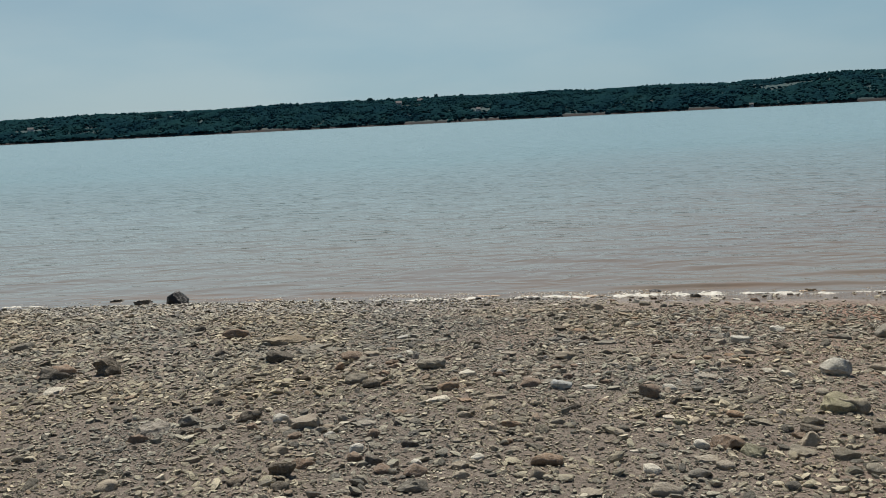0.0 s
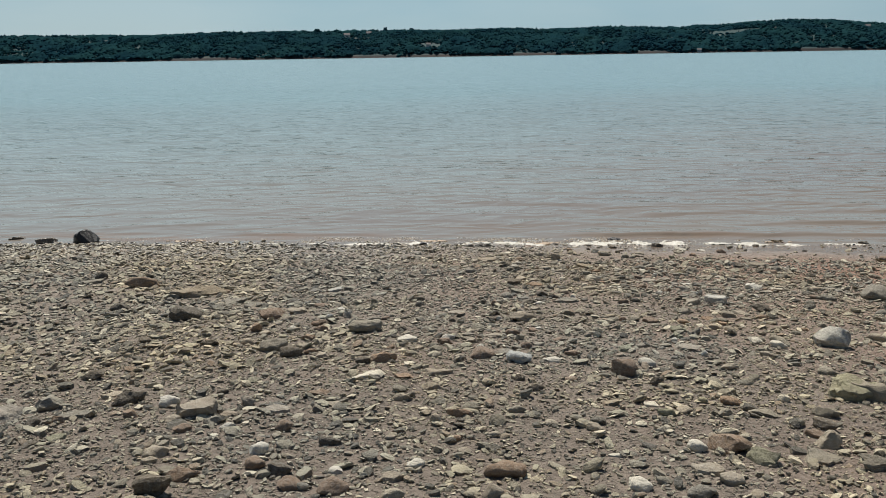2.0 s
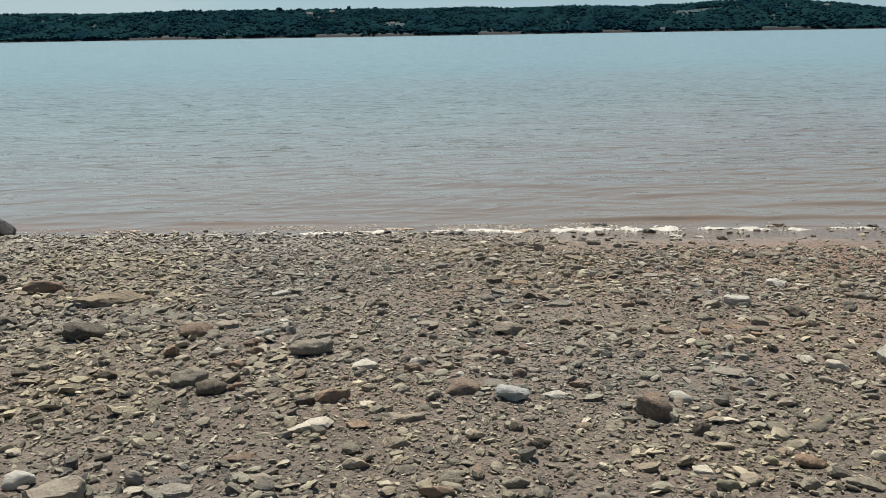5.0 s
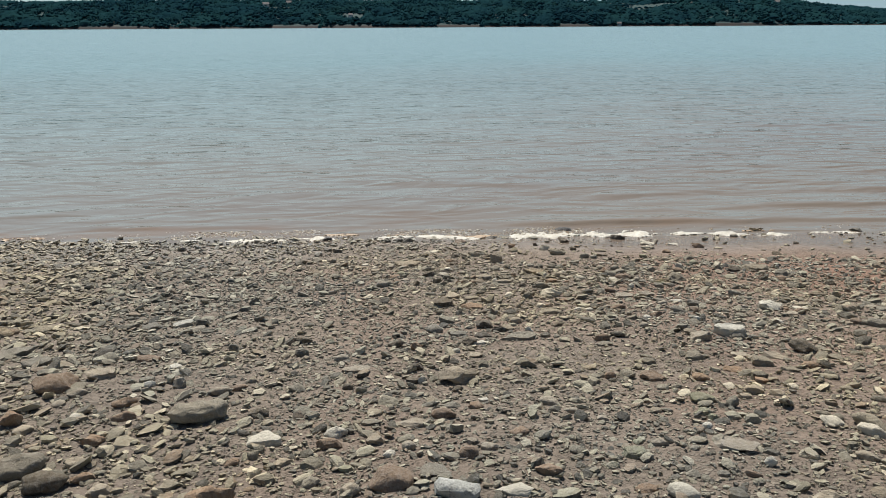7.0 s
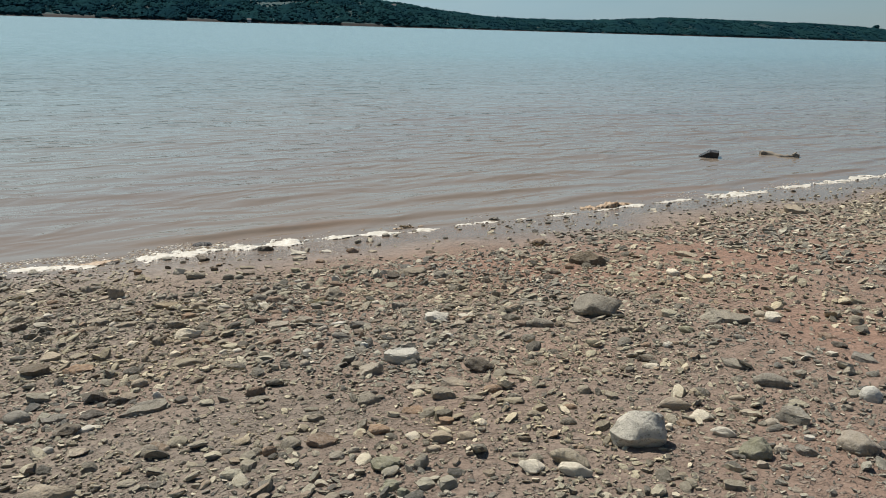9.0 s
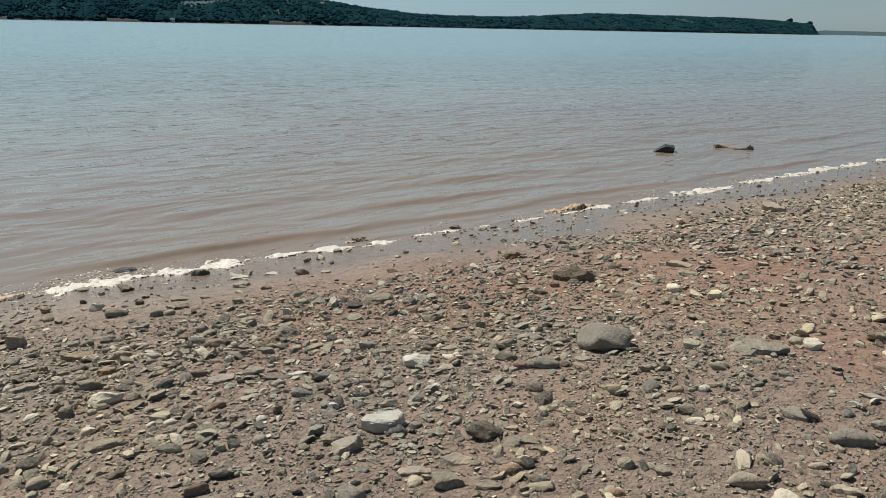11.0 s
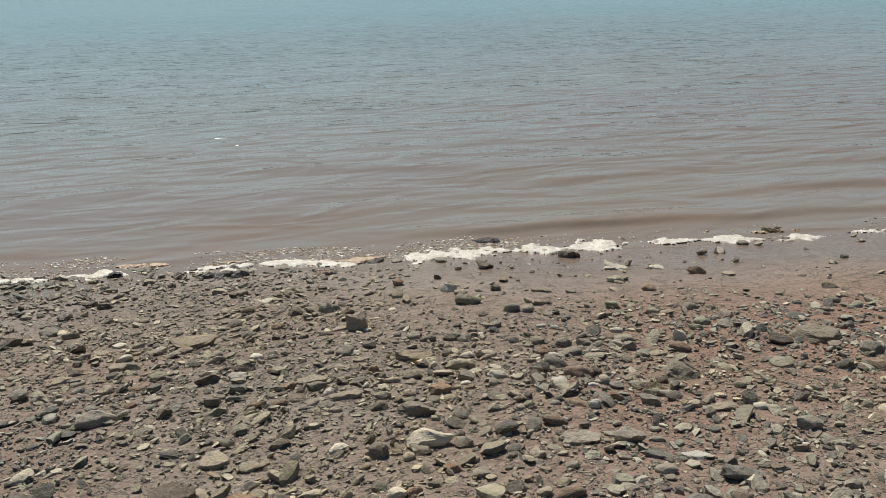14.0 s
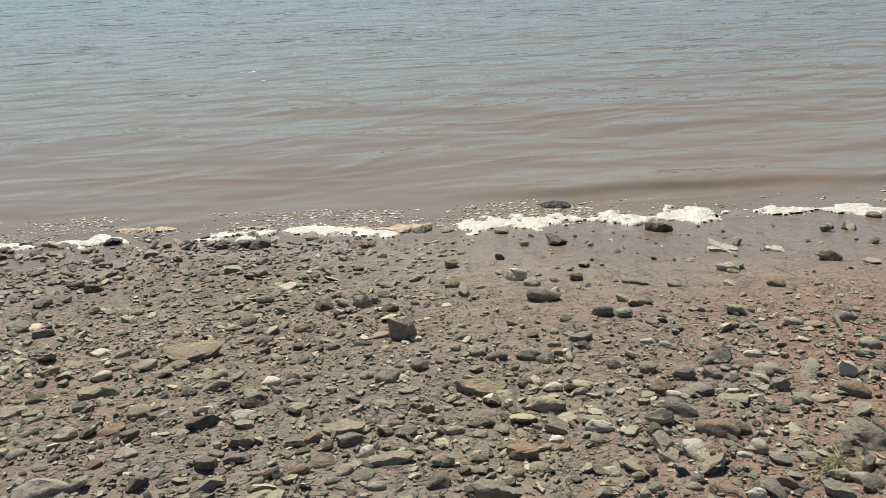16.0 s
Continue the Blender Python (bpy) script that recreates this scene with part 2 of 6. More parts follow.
def water_material():
    k = Mat("silty_water", 0.07, 1.33)
    d = k.math("MULTIPLY", k.shore(), -1.0)
    cloud = k.noise(k.scaled(k.pos, (0.25, 0.6, 1)), 0.6, 5)
    d2 = k.math("ADD", d, k.math("MULTIPLY", k.math("SUBTRACT", cloud, 0.5), 7.0))
    # the murk reaches farther out along the beach
    px = k.n.new("ShaderNodeSeparateXYZ")
    k.l.new(k.pos, px.inputs[0])
    d2 = k.math("SUBTRACT", d2, k.span(px.outputs["X"], 2.5, 12, 0, 8))
    d2 = k.math("ADD", d2, k.span(px.outputs["X"], -4, 2.5, 3, 0))
    # silt brown inshore; farther out the sky's cyan reflection is put into the colour
    col = k.ramp(k.span(d2, -1, 45), [(0.0, (0.212, 0.176, 0.14)), (0.06, (0.212, 0.188, 0.164)), (0.14, (0.232, 0.225, 0.203)), (0.35, (0.23, 0.265, 0.255)), (1.0, (0.225, 0.33, 0.34))])
    # bands of stirred-up silt in the wash
    band = k.noise(k.scaled(k.pos, (0.35, 2.6, 1)), 1.1, 4, 0.6, 0.6)
    col = k.mix(k.math("MULTIPLY", k.span(band, 0.5, 0.68, 0, 0.65), k.span(d, 1.5, 7.0, 1, 0)), col, (0.20, 0.155, 0.117))
    # the last wave drags red silt along the stones
    drag = k.math("MULTIPLY", k.span(d, 0.05, 0.25), k.span(d, 0.5, 1.1, 1, 0))
    drag = k.math("MULTIPLY", drag, k.span(k.noise(k.scaled(k.pos, (0.45, 1.2, 1)), 1.0, 3), 0.44, 0.62, 0, 0.5))
    col = k.mix(drag, col, (0.235, 0.142, 0.082))
    w1 = k.noise(k.scaled(k.pos, (0.7, 1.8, 1)), 1.7, 1, 0.45, 0.6)
    w2 = k.noise(k.scaled(k.pos, (0.7, 2.2, 1)), 5.0, 2, 0.5, 0.4)
    w3 = k.noise(k.scaled(k.pos, (0.5, 1.0, 1)), 0.5, 3, 0.5)
    h = k.math("ADD", k.math("MULTIPLY", w1, 1.0), k.math("MULTIPLY", w2, 0.10))
    h = k.math("ADD", h, k.math("MULTIPLY", w3, 1.0))
    # wind ruffles the open water more, in long streaks
    off = k.math("ADD", d, k.math("MULTIPLY", k.math("SUBTRACT", k.noise(k.scaled(k.pos, (0.02, 0.09, 1)), 1.0, 3), 0.5), 40.0))
    streak = k.math("MULTIPLY", k.span(off, 40, 52), k.span(off, 60, 72, 1, 0))
    live = k.math("MULTIPLY", k.span(d, 4, 60, 1, 0.4), k.span(streak, 0, 1, 1, 1.35))
    live = k.math("MULTIPLY", live, k.span(d, 0.5, 6, 0.55, 1))
    h = k.math("MULTIPLY", h, live)
    nrm = k.bump(h, 1.0, 0.075)
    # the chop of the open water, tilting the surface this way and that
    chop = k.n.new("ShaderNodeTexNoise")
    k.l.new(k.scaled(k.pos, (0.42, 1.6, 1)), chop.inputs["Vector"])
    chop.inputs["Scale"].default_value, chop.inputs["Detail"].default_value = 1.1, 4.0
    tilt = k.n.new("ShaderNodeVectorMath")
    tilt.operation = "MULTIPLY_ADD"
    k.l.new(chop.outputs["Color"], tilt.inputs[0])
    # a steady beachward lean, added so far water mirrors bright sky, not the bank
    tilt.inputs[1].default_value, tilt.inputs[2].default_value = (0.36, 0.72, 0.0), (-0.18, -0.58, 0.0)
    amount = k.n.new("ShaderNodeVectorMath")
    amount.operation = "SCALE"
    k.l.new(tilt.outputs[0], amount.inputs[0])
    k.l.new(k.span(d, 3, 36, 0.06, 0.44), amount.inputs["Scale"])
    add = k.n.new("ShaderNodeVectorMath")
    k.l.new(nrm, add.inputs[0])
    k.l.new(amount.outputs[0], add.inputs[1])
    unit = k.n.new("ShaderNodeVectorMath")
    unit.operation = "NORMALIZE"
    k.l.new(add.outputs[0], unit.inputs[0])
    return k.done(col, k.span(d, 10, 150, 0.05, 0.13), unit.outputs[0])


def foam_material(name, c1, c2, bubbles=90):
    k = Mat(name, 0.6)
    n = k.noise(k.pos, 14, 5, 0.65)
    v = k.voronoi(k.pos, bubbles)
    v2 = k.voronoi(k.pos, bubbles * 0.3)
    col = k.mix(k.span(n, 0.35, 0.65), c1, c2)
    col = k.mix(k.span(v2, 0.5, 0.8, 0, 0.2), col, tuple(x * 0.45 for x in c2))
    h = k.math("ADD", k.span(v, 0, 0.6, 1, 0), k.math("MULTIPLY", k.span(v2, 0, 0.7, 1, 0), 2.0))
    return k.done(col, 0.5, k.bump(k.math("ADD", h, n), 0.7, 0.004))


def crumb_material(name, stops):
    k = Mat(name, 0.4)
    col = k.ramp(k.geo.outputs["Random Per Island"], stops)
    n = k.noise(k.pos, 160, 4, 0.6)
    return k.done(k.mix(k.span(n, 0.4, 0.7, 0, 0.4), col, k.mix(1.0, col, (0.6, 0.55, 0.5), "MULTIPLY")), 0.4, k.bump(n, 0.6, 0.002))


def leaf_material(name, stops):
    k = Mat(name, 0.8)
    k.b.inputs["Specular IOR Level"].default_value = 0.0
    col = k.ramp(k.geo.outputs["Random Per Island"], stops)
    n = k.noise(k.pos, 0.45, 4, 0.7)
    col = k.mix(k.span(n, 0.35, 0.7), k.mix(1.0, col, (0.7, 0.72, 0.7), "MULTIPLY"), col)
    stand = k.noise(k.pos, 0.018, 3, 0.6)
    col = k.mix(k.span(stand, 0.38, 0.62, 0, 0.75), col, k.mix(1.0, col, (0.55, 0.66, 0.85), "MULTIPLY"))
    mat = k.done(col, 0.85, k.bump(n, 0.4, 0.6))
    # leaves let light through
    thin = k.n.new("ShaderNodeBsdfTranslucent")
    blend = k.n.new("ShaderNodeMixShader")
    blend.inputs[0].default_value = 0.6
    k.l.new(col, thin.inputs["Color"])
    k.l.new(k.b.outputs[0], blend.inputs[1])
    k.l.new(thin.outputs[0], blend.inputs[2])
    k.l.new(blend.outputs[0], k.n["Material Output"].inputs["Surface"])
    return mat


def plain_material(name, c, rough=0.8, scale=3.0, amount=0.35):
    k = Mat(name, rough)
    n = k.noise(k.pos, scale, 5, 0.65)
    col = k.mix(k.span(n, 0.35, 0.7, 0, amount), c, tuple(x * 0.5 for x in c))
    return k.done(col, rough, k.bump(n, 0.4, 0.01))


M_GROUND = ground_material()
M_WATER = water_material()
M_GRAVEL = stone_material("mixed_gravel", [(0, (0.068, 0.062, 0.049)), (0.18, (0.147, 0.134, 0.104)), (0.38, (0.261, 0.234, 0.174)), (0.55, (0.363, 0.321, 0.233)), (0.66, (0.295, 0.216, 0.150)), (0.76, (0.385, 0.359, 0.261)), (0.92, (0.521, 0.462, 0.338)), (1, (0.736, 0.660, 0.501))], dust=0.22)
M_GREY = stone_material("grey_stone", [(0, (0.212, 0.188, 0.147)), (1, (0.321, 0.285, 0.219))], False, dust=0.20)
M_DARK = stone_material("dark_stone", [(0, (0.094, 0.076, 0.053)), (1, (0.156, 0.124, 0.085))], False, dust=0.15)
M_TAN = stone_material("tan_sandstone", [(0, (0.356, 0.300, 0.225)), (1, (0.425, 0.362, 0.275))], False, 45)
M_PALE = stone_material("pale_stone", [(0, (0.60, 0.55, 0.45)), (1, (0.72, 0.665, 0.56))], False, speck=0.2, dust=0.08)
M_BROWN = stone_material("brown_stone", [(0, (0.233, 0.162, 0.109)), (1, (0.317, 0.214, 0.138))], False, dust=0.25)
M_GREEN = stone_material("greenish_grey_stone", [(0, (0.252, 0.240, 0.158)), (1, (0.341, 0.324, 0.217))], False, dust=0.25)
M_QUARTZ = stone_material("speckled_white_grey_stone", [(0, (0.46, 0.45, 0.41)), (1, (0.52, 0.51, 0.46))], False, 28, 0.95, dust=0.08)
M_SLATE = stone_material("layered_slate", [(0, (0.276, 0.223, 0.154)), (1, (0.359, 0.292, 0.198))], False, 50, 0.3, 1.6, dust=0.30)
M_BLACK = stone_material("wet_black_rock", [(0, (0.016, 0.014, 0.013)), (1, (0.024, 0.021, 0.019))], False, 60, 0.08, dust=0.04)
M_FOAM = foam_material("cream_foam", (0.68, 0.65, 0.575), (0.5, 0.455, 0.365))
M_SCUM = foam_material("tan_foam", (0.50, 0.37, 0.24), (0.28, 0.18, 0.10), 60)
M_FLECK = crumb_material("froth_crumbs", [(0, (0.16, 0.10, 0.055)), (0.25, (0.4, 0.29, 0.17)), (0.5, (0.62, 0.54, 0.4)), (1, (0.85, 0.82, 0.74))])
# distance haze is put into the leaf colour, bluer than the leaves are
M_HAZED_LEAF = leaf_material("hazed_woodland", [(0, (0.033, 0.110, 0.139)), (0.4, (0.038, 0.123, 0.144)), (0.8, (0.042, 0.133, 0.144)), (1, (0.050, 0.144, 0.139))])
M_WEED = plain_material("brown_rockweed", (0.13, 0.085, 0.03), 0.5, 30)
M_BARK = plain_material("bark", (0.12, 0.095, 0.075))
M_STRAW = plain_material("dry_straw", (0.5, 0.42, 0.26), 0.7, 60)
M_WOOD = plain_material("weathered_driftwood", (0.26, 0.22, 0.17), 0.8, 14)
M_HOUSE = plain_material("white_clapboard", (0.62, 0.64, 0.63))
M_ROOF = plain_material("grey_shingle_roof", (0.16, 0.15, 0.15))


# ---- shape helpers ----
def value_noise(x, y, cell, seed):
    """Smooth noise from -1 to 1 with features of that many metres."""
    table = np.random.default_rng(seed).uniform(-1, 1, (256, 256))
    u, v = np.asarray(x, float) / cell, np.asarray(y, float) / cell
    i, j = np.floor(u).astype(int), np.floor(v).astype(int)
    fu, fv = u - i, v - j
    fu, fv = fu * fu * (3 - 2 * fu), fv * fv * (3 - 2 * fv)
    a, b = table[i % 256, j % 256], table[(i + 1) % 256, j % 256]
    c, d = table[i % 256, (j + 1) % 256], table[(i + 1) % 256, (j + 1) % 256]
    return (a * (1 - fu) + b * fu) * (1 - fv) + (c * (1 - fu) + d * fu) * fv


def shore_y(x):
    """Where the waterline runs."""
    x = np.asarray(x, float)
    xx = np.clip(x, -60, 400)
    return 13.13 - 0.105 * np.minimum(xx, 9.5) - 0.06 * np.maximum(xx - 9.5, 0) + 0.10 * value_noise(x, x * 0 + 3, 1.9, 5) + 0.05 * value_noise(x, x * 0 + 3, 0.6, 6)


FAR_Y = 1000.0
CREST = 130.0
# the far skyline: bearing in degrees, and its height as thousandths of the distance
SKY_AZ = (-75, -31, -26, -18, -13, -7, 0, 3, 7, 11, 15, 19, 22.5, 26, 29, 31, 34, 37.5, 42, 46, 50, 55, 60, 63, 64.6, 65.2)
SKY_EL = (24, 25.5, 28.5, 28.6, 31.5, 31, 32, 31, 32.3, 29.5, 31.5, 29, 31.4, 34.6, 32.6, 28.4, 20.8, 15.3, 13.3, 15, 19.3, 18.3, 17, 14, 11, -6)


def far_z(x, y):
    """The wooded bank across the water."""
    az = np.degrees(np.arctan2(x, y))
    dist = (FAR_Y + CREST) / np.cos(np.radians(np.clip(az, -75, 72)))
    tall = np.interp(az, SKY_AZ, SKY_EL) / 1000 * dist - 2.4 - WATER
    s = np.clip((y - FAR_Y) / CREST, 0, 1)
    prof = np.where(s < 0.03, s / 0.03 * 0.07, 0.07 + 0.93 * (1 - (1 - (s - 0.03) / 0.97) ** 1.5))
    z = np.maximum(tall, -8) * prof
    z = z * (1 + 0.10 * value_noise(x, y, 60, 11) * np.sin(np.pi * s))
    back = np.clip((y - FAR_Y - CREST) / 900, 0, 1)
    land = WATER + z * (1 - 0.75 * back) - np.where(tall < 0, 6, 0) * (s > 0)
    # a lower shore farther off, past the point
    beyond = np.where(az > 65.2, 27 * np.exp(-((y - 1750) / 190) ** 2) * np.clip((x - 3200) / 300, 0, 1) - 6, -20)
    return np.maximum(land, WATER + beyond)


def ground_z(x, y):
    x, y = np.asarray(x, float), np.asarray(y, float)
    d = shore_y(x) - y
    up = np.where(d < 14, 0.135 * d - 0.002 * d * d, 1.498 + 0.079 * (d - 14))
    up = np.where(d < 0, np.maximum(0.11 * d, -7.0), up)
    up = np.where(d > 60, 5.13 + 0.01 * (d - 60), up)
    rough = 0.028 * value_noise(x, y, 1.3, 1) + 0.012 * value_noise(x, y, 0.45, 2) + 0.006 * value_noise(x, y, 0.16, 3)
    rough = rough * np.clip((d + 0.3) / 1.5, 0.12, 1)
    z = WATER - 0.015 + up + rough
    return np.where(y > FAR_Y - 30, np.maximum(far_z(x, y), np.where(y >= FAR_Y, -20.0, z)), z)


def zone(x, y):
    """Wetness, redness and far land, for the ground's colours."""
    d = shore_y(x) - y
    wet = (y < 40) * np.clip((1.0 + 0.5 * np.clip((1.6 - x) / 1.5, 0, 1) + 0.8 * np.clip((x - 3) / 3, 0, 1) + 0.35 * np.clip((x - 1.5) / 1.5, 0, 1) + 0.5 * value_noise(x, y, 1.1, 21) - d) / 1.15, 0, 1)
    red = np.clip(0.35 * value_noise(x, y, 2.2, 22) + 0.3 * value_noise(x, y, 0.8, 23) + 0.25 + 0.18 * np.clip(x - 2.0, -9, 3), 0, 1) * np.clip((12.0 - x) / 4.0, 0.35, 1) * np.clip((d - 0.6) / 1.8, 0.35, 1)
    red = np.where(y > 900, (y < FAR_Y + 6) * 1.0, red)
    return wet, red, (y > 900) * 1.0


def link_mesh(name, verts, faces, material, smooth=True, parent=None):
    """A mesh object from arrays of places and equal-sided faces."""
    verts, faces = np.asarray(verts, np.float32), np.asarray(faces, np.int32)
    me = bpy.data.meshes.new(name)
    k = faces.shape[1]
    me.vertices.add(len(verts))
    me.vertices.foreach_set("co", verts.ravel())
    me.loops.add(faces.size)
    me.loops.foreach_set("vertex_index", faces.ravel())
    me.polygons.add(len(faces))
    me.polygons.foreach_set("loop_start", np.arange(0, faces.size, k, dtype=np.int32))
    me.polygons.foreach_set("use_smooth", np.full(len(faces), smooth, dtype=bool))
    me.update(calc_edges=True)
    me.validate()
    me.materials.append(material)
    ob = new(name, me)
    ob.parent = parent
    return ob


def part(name, bm, material, parent, label=""):
    me = bpy.data.meshes.new(name)
    bm.to_mesh(me)
    bm.free()
    me.materials.append(material)
    ob = new(name, me)
    ob.parent = parent
    return tagged(ob, label)


def grid_faces(nx, ny):
    i, j = np.meshgrid(np.arange(nx - 1), np.arange(ny - 1), indexing="ij")
    a = (i * ny + j).ravel()
    return np.stack([a, a + ny, a + ny + 1, a + 1], 1)


def ico(sub):
    bm = bmesh.new()
    bmesh.ops.create_icosphere(bm, subdivisions=sub, radius=1)
    v = np.array([p.co[:] for p in bm.verts])
    f = np.array([[p.index for p in q.verts] for q in bm.faces])
    bm.free()
    return v, f


ICO = {s: ico(s) for s in (1, 2, 3, 4)}
_c = np.array([[sx, sy, sz] for sx in (-1, 1) for sy in (-1, 1) for sz in (-1, 1)], float) * 0.7
ICO[0] = (_c, np.array([[0, 1, 3], [0, 3, 2], [4, 6, 7], [4, 7, 5], [0, 4, 5], [0, 5, 1], [2, 3, 7], [2, 7, 6], [0, 2, 6], [0, 6, 4], [1, 5, 7], [1, 7, 3]]))


def stone_shape(sub, rng, style):
    """Unit stone: a sphere cut by planes and worn, about 1 in every half extent."""
    v = ICO[sub][0].copy()
    v = np.sign(v) * np.abs(v) ** (0.85 if style == "round" else 0.78)
    if sub == 0:
        v += rng.uniform(-0.42, 0.42, v.shape)
    cuts, keep, wear = {"round": (6, (0.70, 0.93), 0.05), "angular": (13, (0.5, 0.85), 0.014), "slab": (9, (0.5, 0.9), 0.018)}[style]
    if style == "slab":
        v[:, 2] = np.clip(v[:, 2] * 2.2, -0.8, 0.8 + 0.1 * v[:, 0] * rng.uniform(-1, 1))
    for _ in range(cuts):
        n = rng.normal(size=3)
        if style == "slab":
            n[2] *= 0.25
        n /= np.linalg.norm(n)
        far, cut = v @ n, rng.uniform(*keep)
        v *= np.where(far > cut, cut / np.maximum(far, 1e-6), 1.0)[:, None]
    f = rng.uniform(1.2, 2.6, (4, 3))
    p = rng.uniform(0, 6.3, 4)
    for q in range(4):
        v *= 1 + wear / (q + 1) * np.sin(v @ (f[q] * (q + 1)) + p[q])[:, None]
    lo, hi = v.min(0), v.max(0)
    return (v - (lo + hi) / 2) / ((hi - lo) / 2)


# ---- ground, one sheet to the horizon ----
def spread(fine_a, fine_b, step, far_a, far_b, grow=1.16, most=60.0):
    mid = list(np.arange(fine_a, fine_b + step / 2, step))
    p, s = fine_b, step
    while p < far_b:
        s = min(s * grow, most)
        p += s
        mid.append(p)
    p, s = fine_a, step
    while p > far_a:
        s = min(s * grow, most)
        p -= s
        mid.insert(0, p)
    return np.array(mid)


gx = spread(-8.5, 16, 0.14, -4700, 4700)
gy = spread(3.0, 14.4, 0.11, -900, 900, 1.2, 120)
gy = np.concatenate([gy[gy < 940], np.arange(960, FAR_Y - 1, 13), FAR_Y + np.array([0, 1.3, 2.6, 4, 7]), np.arange(1012, 1140, 8), np.geomspace(1145, 4700, 30)])
GX, GY = np.meshgrid(gx, gy, indexing="ij")
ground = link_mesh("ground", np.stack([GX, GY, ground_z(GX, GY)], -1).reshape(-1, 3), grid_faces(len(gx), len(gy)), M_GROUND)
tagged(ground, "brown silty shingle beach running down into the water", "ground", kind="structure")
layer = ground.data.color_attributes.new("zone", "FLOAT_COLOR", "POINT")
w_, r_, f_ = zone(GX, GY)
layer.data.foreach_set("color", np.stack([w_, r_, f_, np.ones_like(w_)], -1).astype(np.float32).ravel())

# ---- water ----
def wave_z(x, y):
    """Low ripples that run in towards the beach."""
    out = (y - shore_y(x))
    bend = 0.5 * value_noise(x, y, 2.5, 31) + 0.9 * value_noise(x, y, 7.0, 32)
    a = 0.007 * np.sin(2 * np.pi * (y + 0.13 * x + bend) / 0.62) * (0.5 + 0.5 * value_noise(x * 0.6, y, 0.9, 33))
    b = 0.006 * value_noise(x * 0.6 + 7, y, 0.34, 34) + 0.003 * value_noise(x * 0.6, y, 0.16, 35)
    c = 0.022 * np.sin(2 * np.pi * (y + 0.2 * x + 2 * bend) / 2.3) * (0.4 + 0.6 * value_noise(x * 0.5, y, 2.2, 36))
    # small breakers just off the stones
    lip = 0
    for reach, tall, seed in ((0.55, 0.046, 37), (1.25, 0.034, 38), (2.3, 0.022, 39)):
        line = reach + (0.08 if seed == 37 else 0.22) * value_noise(x, x * 0, 2.4, seed) + 0.06 * value_noise(x, x * 0, 0.7, seed + 10)
        on = np.clip(0.35 + 0.9 * value_noise(x, x * 0 + 5, 1.9, seed + 20) + (0.9 * np.exp(-((x - 4.8) / 1.9) ** 4) - 0.3 if seed == 37 else 0), 0, 1)
        back = np.where(out > line, 0.34, 0.065)
        lip = lip + tall * on * np.exp(-((out - line) / back) ** 2)
    return (a + b + c) * np.clip(out / 2.5, 0.08, 1) * np.clip((30 - out) / 22, 0, 1) + lip


vx = spread(-12, 20, 0.12, -4700, 4700, 1.12, 300)
vo = np.concatenate([np.arange(-0.6, 2.6, 0.032), np.arange(2.6, 7, 0.055), 7 + np.cumsum(np.minimum(0.055 * 1.025 ** np.arange(110), 0.4)), np.geomspace(33, 4700, 60)])
VX, VO = np.meshgrid(vx, vo, indexing="ij")
VY = VO + shore_y(VX)
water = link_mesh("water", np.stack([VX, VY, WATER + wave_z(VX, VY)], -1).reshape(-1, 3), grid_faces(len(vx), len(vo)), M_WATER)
tagged(water, "calm silty red-brown tidal water with small ripples", "water", kind="structure")

# ---- the wooded far bank ----
CLEARINGS = ((23.2, 0.55, 1.5, 0.05), (-3.5, 0.62, 1.2, 0.06), (1.6, 0.28, 0.8, 0.07), (-29.5, 0.35, 1.2, 0.06))
CLIFFS = ((-14.5, 2.2), (-2.5, 1.6), (1.5, 1.5), (9.2, 1.6), (17.5, 1.0), (28.5, 1.5))


